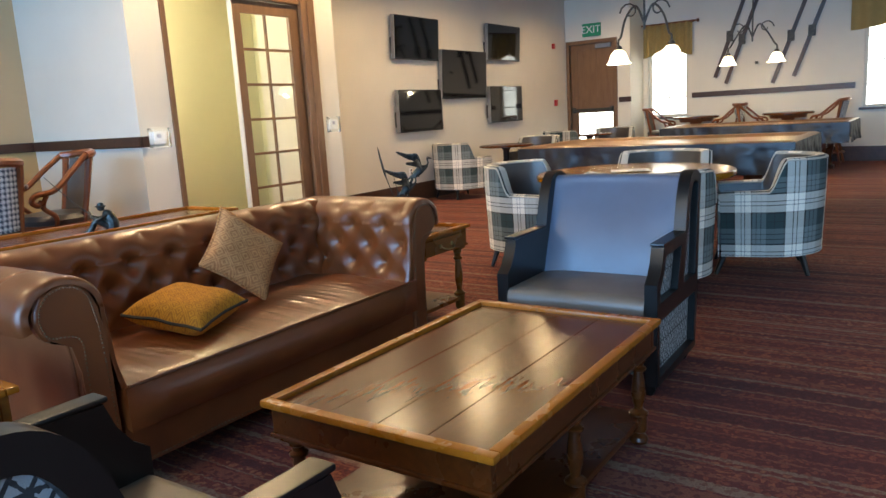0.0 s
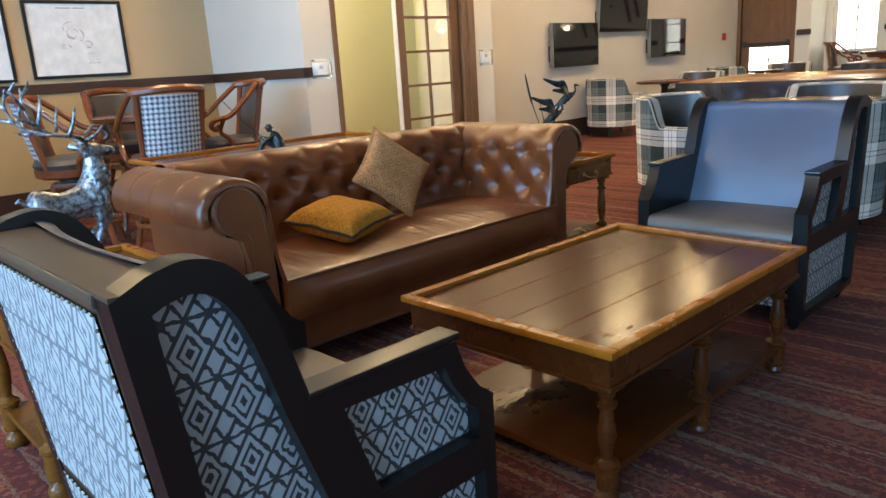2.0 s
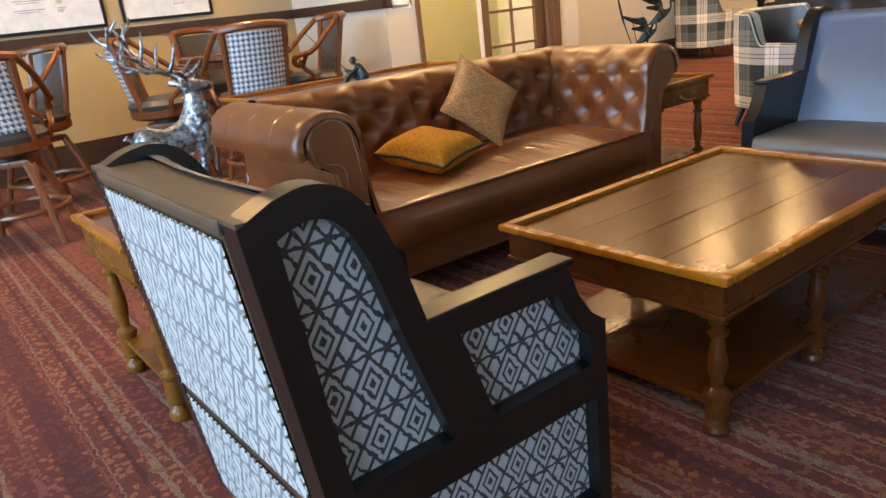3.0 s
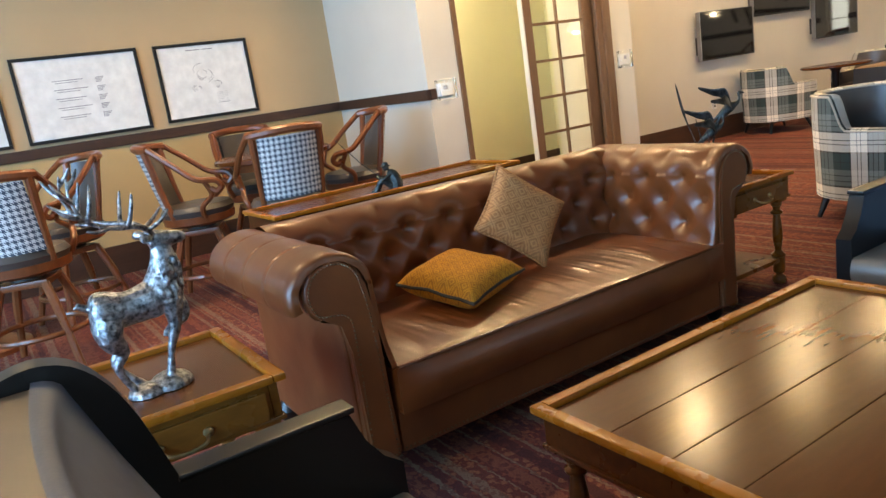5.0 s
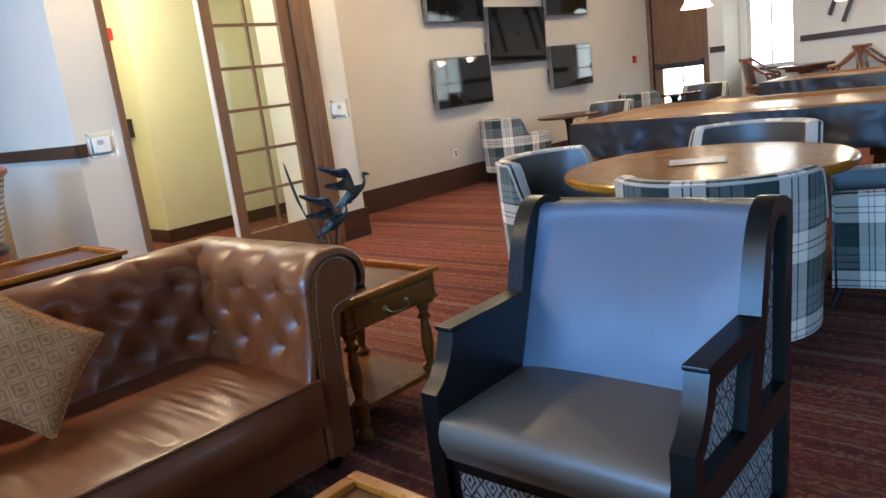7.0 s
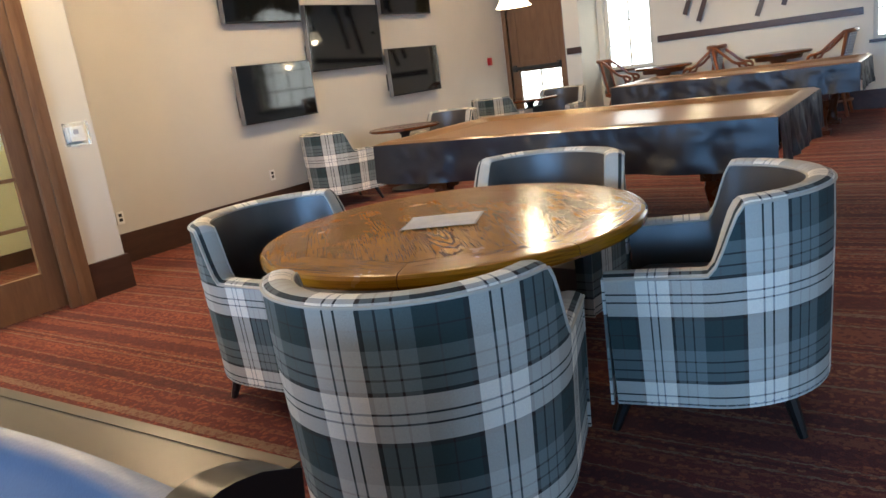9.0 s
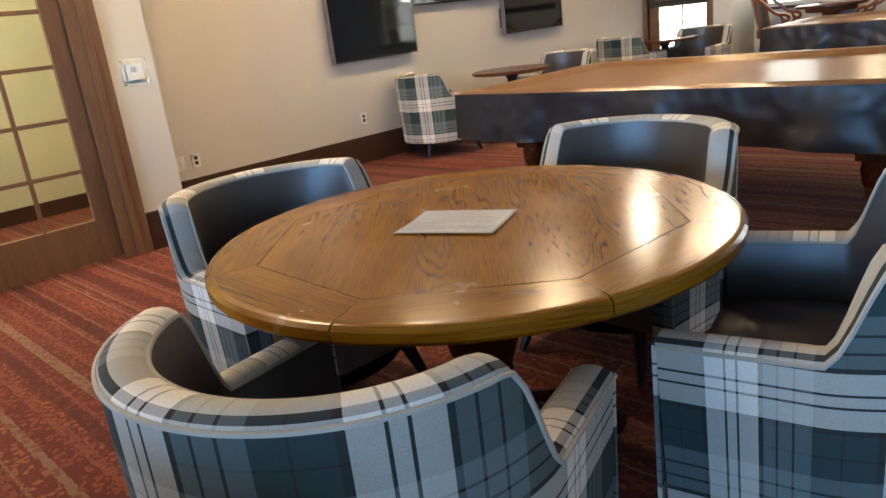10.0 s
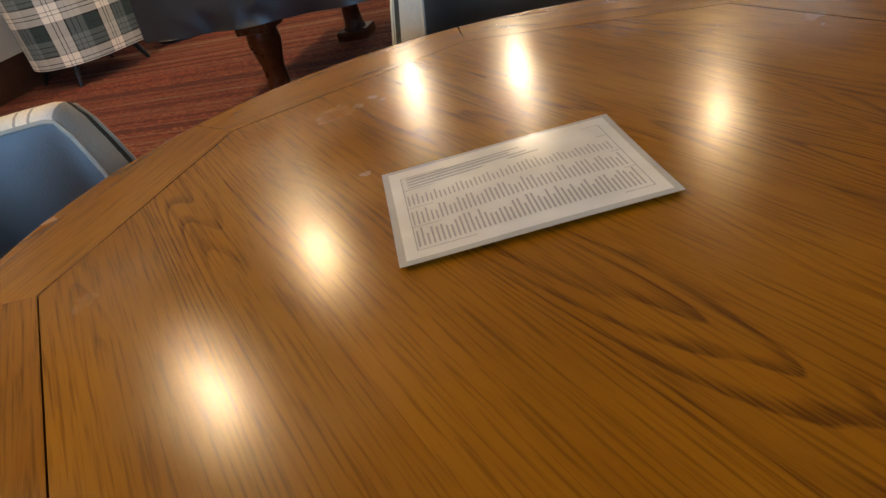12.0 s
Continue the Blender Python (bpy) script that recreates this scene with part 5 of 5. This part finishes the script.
def plaid_chair(label, m=None):
    t = thing("tub_chair", label, "chair", m, "plaid tub chairs")
    N = 96
    BOT, T = 0.155, 0.085
    taper = lambda z: 1 - 0.05 * (1 - min(1, (z - BOT) / 0.5))

    def outer(u, v):
        s = 2 * u - 1
        x, y = plan(s, 0)
        z = BOT + (shell_top(s) - 0.012 - BOT) * v
        return Vector((x * taper(z), y * taper(z), z))
    bm = bmesh.new()
    grid(bm, outer, N, 10, uv=lambda u, v: (u * 1.9, BOT + (shell_top(2 * u - 1) - BOT) * v))
    part("outer_shell", bm, PLAID, t, "blue, white and brown plaid fabric", angle=70)

    def cap(u, v):
        s = 2 * u - 1
        a = math.pi * v
        o = T / 2 * (1 - math.cos(a))
        x, y = plan(s, o)
        return Vector((x, y, shell_top(s) - 0.012 + 0.020 * math.sin(a)))
    bm = bmesh.new()
    grid(bm, cap, N, 6, uv=lambda u, v: (u * 1.9, 0.185 + v * 0.035))
    part("top_band", bm, PLAID, t, angle=70)
    for o in (-0.001, T):
        pts = [(*plan(2 * u / N - 1, o), shell_top(2 * u / N - 1) - 0.010) for u in range(N + 1)]
        part("piping", tube(bmesh.new(), pts, 0.005, 5), CREAM_PIPING, t, "cream piping")

    def inner(u, v):
        s = 2 * u - 1
        x, y = plan(s, T)
        z = 0.36 + (shell_top(s) - 0.010 - 0.36) * v
        return Vector((x, y, z)) + 0.018 * math.sin(math.pi * v) * Vector((-x, -y, 0)).normalized()
    bm = bmesh.new()
    grid(bm, inner, N, 8)
    part("inner_back", bm, DARK_LEATHER, t, "dark brown leather lining", angle=70)
    for s in (-1, 1):
        (x0, y0), (x1, y1) = plan(s, 0), plan(s, T)
        bm = bmesh.new()
        prism(bm, [(x0 * 0.97, BOT), (x1, BOT), (x1, shell_top(1) - 0.006), (x0, shell_top(1) - 0.006)], lambda a, b, q: Vector((a, y0 - 0.004 + 0.010 * q, b)))
        part("arm_front", bm, PLAID, t)
    # seat
    def seat(u, v):
        a = 2 * u - 1
        x = a * 0.325
        back = -0.325 * math.sqrt(max(0, 1 - (a * 0.9) ** 2)) * 0.9 + 0.02
        y = back + (0.34 - back) * v
        e = min(1, 6 * (1 - v))
        return Vector((x, y, 0.43 + 0.03 * math.sin(math.pi * min(1, v)) * (1 - a ** 4) - 0.05 * (1 - e)))
    bm = bmesh.new()
    grid(bm, seat, 16, 16)
    part("seat_cushion", bm, DARK_LEATHER, t, "dark brown leather seat", angle=60)
    part("seat_front", boxed(-0.325, 0.325, 0.0, 0.335, 0.20, 0.385, r=0.015), DARK_LEATHER, t)
    part("base", lathe(bmesh.new(), [(0.27, 0.14), (0.34, 0.155)], (0, 0.0, 0), 24), BLACKWOOD, t)
    for x in (-1, 1):
        for y in (-0.20, 0.28):
            part("leg", tube(bmesh.new(), [(x * 0.23, y, 0.18), (x * 0.275, y * 1.25, 0.0)], [0.028, 0.015], 8), BLACKWOOD, t, "short black tapered leg")
    bm = bmesh.new()
    for k in range(70):
        p = outer(k / 69, 0.02)
        bmesh.ops.create_icosphere(bm, subdivisions=1, radius=0.004, matrix=Matrix.Translation(p))
    tagged(part("nail_heads", bm, SILVER, t, "row of small nail heads"), kind="stuff")
    return t


tub = plaid_chair("plaid tub chair with dark leather lining at the round table", pose(-2.56, 5.17, 0, 0, 0, -92))
for m in (pose(-1.82, 6.19, 0, 0, 0, 178), pose(-0.84, 5.54, 0, 0, 0, 104), pose(-1.38, 4.50, 0, 0, 0, 14)):
    copy_thing(tub, m)
for m, lb in ((pose(-5.84, 9.15, 0, 0, 0, -22), ""), (pose(-5.25, 10.55, 0, 0, 0, 165), ""), (pose(-5.75, 12.75, 0, 0, 0, -20), ""), (pose(-5.0, 13.35, 0, 0, 0, 170), "")):
    tagged(copy_thing(tub, m), "plaid tub chair with dark leather lining near the wall")


def cafe_table(label, m, r=0.42, h=0.74):
    t = thing("cafe_table", label, "table", m)
    part("tabletop", lathe(bmesh.new(), [(r - 0.02, h - 0.035), (r, h - 0.025), (r, h - 0.008), (r - 0.012, h)], seg=36), MAHOGANY, t)
    part("column", lathe(bmesh.new(), [(0.06, 0.05), (0.045, 0.12), (0.035, 0.3), (0.05, h - 0.1), (0.09, h - 0.035)], seg=16), BLACKWOOD, t)
    part("base", lathe(bmesh.new(), [(0.25, 0), (0.25, 0.02), (0.08, 0.05)], seg=28), BLACKWOOD, t)
    return t


cafe_table("small round dark table between plaid tub chairs", pose(-5.45, 9.95, 0))
cafe_table("small round dark table between plaid tub chairs", pose(-5.35, 13.05, 0))


# ---- bar chairs with checked backs: local y to the front ----
def bar_chair(m=None):
    t = thing("bar_chair", "cherry wood swivel bar chair with houndstooth back and scrolled arms", "bar chair", m, "bar chairs at the high tables")
    SZ = 0.64

    def arc(k, z, r=0.255, lean=0.0):
        return Vector((r * math.sin(k), -r * math.cos(k) * 0.85 - lean, z))
    span = radians(58)
    for side, mat, o in ((1, CHECK, 0.016), (-1, DARK_LEATHER, -0.016)):
        bm = bmesh.new()
        grid(bm, lambda u, v: arc(-span * 0.78 + 2 * span * 0.78 * u, SZ + 0.05 + 0.40 * v, 0.255 + o, 0.09 * v), 18, 6, uv=lambda u, v: (u * 0.42, v * 0.40))
        part("back_panel", bm, mat, t, "blue and white houndstooth fabric" if side > 0 else "dark leather inner back", angle=70)
    rail = [arc(-span * 1.1 + 2.2 * span * k / 14, SZ + 0.475 + 0.012 * math.cos((k - 7) * 0.3), 0.262, 0.095) for k in range(15)]
    bm = bmesh.new()
    tube(bm, rail, 0.030, 8)
    part("top_rail", bm, CHERRY, t, "curved cherry wood top rail")
    for s in (-1, 1):
        part("back_post", tube(bmesh.new(), [arc(s * span * 0.9, SZ - 0.02, 0.25), arc(s * span * 0.9, SZ + 0.2, 0.262, 0.04), arc(s * span * 0.95, SZ + 0.47, 0.264, 0.095)], [0.020, 0.022, 0.026], 8), CHERRY, t)
        p = arc(s * span * 1.1, SZ + 0.475, 0.262, 0.095)
        part("arm", tube(bmesh.new(), smooth_path([p, (s * 0.275, -0.06, SZ + 0.36), (s * 0.29, 0.08, SZ + 0.24), (s * 0.275, 0.20, SZ + 0.215), (s * 0.265, 0.235, SZ + 0.17), (s * 0.265, 0.20, SZ + 0.14), (s * 0.265, 0.165, SZ + 0.165)]), 0.021, 8), CHERRY, t, "scrolled wooden arm")
        part("arm_support", tube(bmesh.new(), smooth_path([(s * 0.275, 0.13, SZ + 0.215), (s * 0.255, 0.16, SZ + 0.12), (s * 0.265, 0.09, SZ + 0.05), (s * 0.235, 0.08, SZ - 0.03)]), 0.018, 8), CHERRY, t)
    part("seat_cushion", lathe(bmesh.new(), [(0.24, SZ - 0.02), (0.255, SZ + 0.015), (0.23, SZ + 0.05), (0.12, SZ + 0.065), (0.001, SZ + 0.068)], seg=26), DARK_LEATHER, t, "dark leather seat")
    part("seat_frame", lathe(bmesh.new(), [(0.20, SZ - 0.09), (0.245, SZ - 0.07), (0.25, SZ - 0.02)], seg=26), CHERRY, t)
    part("swivel", lathe(bmesh.new(), [(0.10, SZ - 0.12), (0.10, SZ - 0.09)], seg=16), IRON, t)
    part("leg_block", boxed(-0.14, 0.14, -0.14, 0.14, SZ - 0.16, SZ - 0.12, r=0.01), CHERRY, t)
    for x in (-1, 1):
        for y in (-1, 1):
            part("leg", tube(bmesh.new(), smooth_path([(x * 0.12, y * 0.12, SZ - 0.14), (x * 0.175, y * 0.175, 0.30), (x * 0.235, y * 0.235, 0.0)], 4), [0.026] * 5 + [0.022] * 4, 8), CHERRY, t)
    ring = [(0.265 * math.cos(k * math.tau / 28), 0.265 * math.sin(k * math.tau / 28), 0.21) for k in range(29)]
    part("foot_ring", tube(bmesh.new(), ring, 0.017, 7), CHERRY, t, "round wooden footrest ring")
    return t


def pub_table(m):
    t = thing("pub_table", "high round dark wooden pub table on a pedestal", "table", m)
    part("tabletop", lathe(bmesh.new(), [(0.40, 0.90), (0.43, 0.91), (0.43, 0.935), (0.41, 0.945)], seg=36), MAHOGANY, t)
    part("apron", lathe(bmesh.new(), [(0.30, 0.84), (0.32, 0.90)], seg=30), CHERRY, t)
    part("column", lathe(bmesh.new(), [(0.11, 0.08), (0.12, 0.14), (0.07, 0.22), (0.06, 0.40), (0.10, 0.55), (0.07, 0.70), (0.12, 0.84)], seg=18), CHERRY, t)
    part("base", lathe(bmesh.new(), [(0.28, 0), (0.28, 0.03), (0.12, 0.09)], seg=28), CHERRY, t)
    return t


pub_table(pose(-5.38, 2.10, 0))
pub_table(pose(-5.58, 0.0, 0))
pub_table(pose(-2.10, 14.42, 0))
pub_table(pose(-3.75, 14.48, 0))
bar = bar_chair(pose(-4.78, 1.93, 0, 0, 0, 84))
for m in (pose(-5.36, 1.47, 0, 0, 0, -25), pose(-5.38, 2.74, 0, 0, 0, 172), pose(-6.02, 2.15, 0, 0, 0, -90),
          pose(-4.88, 0.33, 0, 0, 0, 68), pose(-5.80, 0.66, 0, 0, 0, 200),
          pose(-4.42, 14.40, 0, 0, 0, -85), pose(-3.15, 14.48, 0, 0, 0, 95), pose(-2.72, 14.42, 0, 0, 0, -88), pose(-1.45, 14.42, 0, 0, 0, 88)):
    copy_thing(bar, m)


# ---- small sculptures ----
def stag(m):
    t = thing("stag_statue", "silver pewter stag statue with large antlers on the end table", "statue", m)
    bm = bmesh.new()
    lathe(bm, [(0.058, 0), (0.056, 0.012), (0.042, 0.026), (0.02, 0.036), (0.001, 0.04)], (0, 0.0, 0), 14)
    lathe(bm, [(0.050, 0), (0.046, 0.012), (0.03, 0.022), (0.001, 0.026)], (0.01, -0.06, 0), 12)
    # rump to chest, then the thick neck up to the head
    tube(bm, smooth_path([(0, -0.145, 0.235), (0, -0.115, 0.232), (0, -0.06, 0.225), (0, 0.0, 0.232), (0, 0.045, 0.245), (0, 0.065, 0.26)], 4),
         [0.022, 0.038, 0.047, 0.051, 0.052, 0.051, 0.048, 0.046, 0.044, 0.044, 0.045, 0.047, 0.049, 0.048, 0.049, 0.048, 0.046, 0.042, 0.036, 0.03, 0.02], 14)
    tube(bm, smooth_path([(0, 0.02, 0.235), (0, 0.045, 0.285), (0, 0.052, 0.325), (0, 0.052, 0.36)], 4), [0.047, 0.047, 0.046, 0.044, 0.042, 0.040, 0.038, 0.035, 0.033, 0.030, 0.028, 0.026, 0.022], 14)
    tube(bm, [(0, 0.025, 0.368), (0, 0.05, 0.378), (0, 0.08, 0.374), (0, 0.108, 0.372), (0, 0.118, 0.371)], [0.016, 0.025, 0.020, 0.014, 0.007], 12)
    tube(bm, [(0, -0.14, 0.245), (0, -0.165, 0.262), (0, -0.175, 0.255)], [0.010, 0.008, 0.003], 8)
    # ruff of the neck
    rnd = random.Random(4)
    for k in range(46):
        a, h = rnd.uniform(-1.9, 1.9), rnd.uniform(0.245, 0.335)
        c = Vector((0.043 * math.sin(a), 0.035 + 0.043 * math.cos(a) + 0.10 * (h - 0.26), h))
        tube(bm, [c, c + Vector((0.004 * math.sin(a), 0.004, -0.018)), c + Vector((0.0, 0.002, -0.034))], [0.007, 0.006, 0.002], 5)
    for s in (-1, 1):
        tube(bm, smooth_path([(s * 0.022, -0.11, 0.215), (s * 0.03, -0.115, 0.165), (s * 0.024, -0.095, 0.125), (s * 0.022, -0.115, 0.085), (s * 0.02, -0.075 - 0.012 * s, 0.018)], 3), [0.036, 0.036, 0.034, 0.030, 0.026, 0.022, 0.017, 0.014, 0.012, 0.010, 0.009, 0.009, 0.011], 10)
        tube(bm, [(s * 0.018, 0.03, 0.385), (s * 0.045, 0.012, 0.392), (s * 0.062, 0.004, 0.386)], [0.008, 0.013, 0.003], 8)
        beam = smooth_path([(s * 0.012, 0.04, 0.395), (s * 0.038, 0.01, 0.422), (s * 0.070, -0.05, 0.435), (s * 0.090, -0.105, 0.462), (s * 0.092, -0.130, 0.515), (s * 0.075, -0.125, 0.570)], 4)
        tube(bm, beam, [0.0085 - 0.00028 * k for k in range(len(beam))], 7)
        for k, d in ((2, (s * 0.02, 0.055, 0.045)), (6, (s * 0.025, 0.02, 0.08)), (9, (s * 0.03, -0.05, 0.005)), (12, (s * 0.0, 0.02, 0.085)), (13, (s * 0.02, -0.05, 0.03)), (16, (s * 0.03, -0.035, 0.05)), (18, (-s * 0.02, 0.03, 0.04))):
            p, d = beam[k], Vector(d)
            tube(bm, smooth_path([p, p + d * 0.55 + Vector((s * 0.008, 0, -0.006)), p + d], 3), [0.007, 0.0065, 0.006, 0.0055, 0.005, 0.004, 0.0028], 6)
    # standing and lifted foreleg
    tube(bm, smooth_path([(0.024, 0.04, 0.225), (0.026, 0.04, 0.165), (0.022, 0.018, 0.10), (0.018, 0.004, 0.035)], 3), [0.030, 0.027, 0.022, 0.017, 0.015, 0.012, 0.010, 0.009, 0.010, 0.012], 10)
    tube(bm, smooth_path([(-0.024, 0.05, 0.225), (-0.026, 0.075, 0.185), (-0.024, 0.07, 0.155), (-0.022, 0.03, 0.14), (-0.02, 0.022, 0.122)], 3), [0.029, 0.026, 0.022, 0.018, 0.016, 0.014, 0.012, 0.010, 0.009, 0.009, 0.009, 0.011, 0.012], 10)
    return statue_mesh(part("tmp", bm, PEWTER, None, angle=80), t)


def statue_mesh(ob, holder):
    """The statue as one plain mesh in the place of its holder."""
    mod = ob.modifiers.new("blend", "REMESH")
    mod.mode, mod.voxel_size, mod.use_smooth_shade = "VOXEL", 0.0028, True
    dg = bpy.context.evaluated_depsgraph_get()
    ob.data = bpy.data.meshes.new_from_object(ob.evaluated_get(dg))
    ob.modifiers.clear()
    ob.matrix_world = holder.matrix_world.copy()
    for k in ("label", "category"):
        ob[k] = holder[k]
    name = holder.name
    bpy.data.objects.remove(holder)
    ob.name = ob.data.name = name
    return ob


bpy.context.view_layer.update()
stag(pose(-2.09, 0.50, 0.586) @ Matrix.Scale(1.04, 4))


def herons(m):
    t = thing("heron_statue", "green bronze statue of two flying herons above reeds", "statue", m)
    bm = bmesh.new()
    lathe(bm, [(0.095, 0), (0.105, 0.014), (0.085, 0.03), (0.035, 0.05), (0.001, 0.06)], seg=18)
    for v in bm.verts:
        v.co.y *= 1.43
    # cattail and thin reeds
    tube(bm, smooth_path([(-0.02, -0.03, 0.02), (-0.03, -0.14, 0.22), (-0.035, -0.225, 0.37), (-0.035, -0.28, 0.52)], 4), [0.005] * 7 + [0.006, 0.011, 0.011, 0.010, 0.007, 0.003], 7)
    for x, y0, y1, h in ((0.02, -0.02, -0.15, 0.34), (-0.01, -0.01, -0.11, 0.26), (0.03, 0.0, -0.07, 0.30), (-0.03, 0.01, 0.04, 0.20)):
        tube(bm, smooth_path([(x, y0, 0.02), (x, y0 * 0.4 + y1 * 0.6, h * 0.6), (x, y1, h)], 4), [0.006, 0.006, 0.005, 0.005, 0.005, 0.005, 0.004, 0.004, 0.003], 6)

    def wing(pts, side):
        """A curved blade, broad in the middle and pointed at the tip."""
        line = smooth_path(pts, 5)
        n = len(line) - 1
        rings = []
        for i, c in enumerate(line):
            u = i / n
            w = 0.030 * (0.55 + 0.45 * math.sin(math.pi * min(1.0, u * 1.1 + 0.15))) * (1 - u ** 4) + 0.004
            d = Vector((side * 0.75, -0.25, -0.60)).normalized()
            k = Vector((side * 0.6, 0.0, 0.8)) * 0.0045
            rings.append([bm.verts.new(p) for p in (c + d * w + k, c - d * w + k, c - d * w - k, c + d * w - k)])
        for r0, r1 in zip(rings, rings[1:]):
            for q in range(4):
                bm.faces.new((r0[q], r0[(q + 1) % 4], r1[(q + 1) % 4], r1[q]))
        bm.faces.new(rings[0][::-1])
        bm.faces.new(rings[-1])

    def bird(o):
        o = Vector(o)
        at = lambda x, y, z: o + Vector((x, y, z))
        tube(bm, smooth_path([at(0, -0.13, -0.045), at(0, -0.06, -0.02), at(0, 0.0, 0.0), at(0, 0.05, 0.012), at(0, 0.09, 0.025), at(0, 0.105, 0.045), at(0, 0.098, 0.062), at(0, 0.11, 0.070), at(0, 0.15, 0.066)], 3),
             [0.004, 0.008, 0.013, 0.018, 0.023, 0.027, 0.028, 0.027, 0.024, 0.020, 0.016, 0.013, 0.011, 0.009, 0.008, 0.008, 0.008, 0.008, 0.009, 0.011, 0.011, 0.009, 0.006, 0.0045, 0.002], 9)
        wing([at(0.015, 0.02, 0.015), at(0.04, -0.03, 0.045), at(0.07, -0.09, 0.045), at(0.085, -0.19, 0.052)], 1)
        wing([at(-0.015, 0.02, 0.02), at(-0.04, -0.01, 0.075), at(-0.075, -0.08, 0.085), at(-0.09, -0.20, 0.115)], -1)
        for s in (-1, 1):
            tube(bm, [at(s * 0.008, -0.04, -0.015), at(s * 0.008, -0.13, -0.075)], [0.005, 0.003], 6)
    bird((0.0, 0.145, 0.365))
    bird((0.01, -0.01, 0.265))
    tube(bm, smooth_path([(0.0, 0.10, 0.35), (0.01, 0.05, 0.31), (0.01, 0.01, 0.25), (0.0, -0.02, 0.14), (0.0, 0.0, 0.03)], 3), 0.008, 7)
    return statue_mesh(part("tmp", bm, BRONZE, None, angle=60), t)


bpy.context.view_layer.update()
herons(pose(-2.40, 3.26, 0.571, 0, 0, -33) @ Matrix.Diagonal((0.8, 0.56, 1, 1)))


def angler(m):
    t = thing("angler_figurine", "small green bronze figurine of a seated angler with a rod", "statue", m)
    bm = bmesh.new()
    tube(bm, smooth_path([(0, 0.015, 0.0), (0, 0.02, 0.045), (0.0, 0.0, 0.09), (0, -0.018, 0.112)], 3), [0.036, 0.037, 0.037, 0.036, 0.035, 0.034, 0.031, 0.026, 0.02, 0.012], 10)
    bmesh.ops.create_icosphere(bm, subdivisions=2, radius=0.021, matrix=Matrix.Translation((0, -0.032, 0.132)))
    lathe(bm, [(0.034, 0.0), (0.030, 0.005), (0.019, 0.008), (0.017, 0.022), (0.001, 0.026)], (0, -0.032, 0.138), 12)
    for s in (-1, 1):
        tube(bm, smooth_path([(s * 0.015, 0.0, 0.02), (s * 0.03, -0.06, 0.06), (s * 0.03, -0.10, 0.005), (s * 0.03, -0.13, 0.002)], 3), [0.02] * 4 + [0.015] * 4 + [0.012, 0.010], 8)
        tube(bm, smooth_path([(s * 0.03, -0.005, 0.095), (s * 0.045, -0.045, 0.07), (s * 0.01, -0.085, 0.085)], 3), 0.010, 7)
    tube(bm, [(0.0, -0.06, 0.07), (0.0, -0.17, 0.175), (0.0, -0.30, 0.33)], [0.0045, 0.0035, 0.0025], 6)
    return statue_mesh(part("tmp", bm, BRONZE, None, angle=70), t)


bpy.context.view_layer.update()
angler(pose(-3.60, 2.10, 0.734, 0, 0, -38) @ Matrix.Scale(0.95, 4))
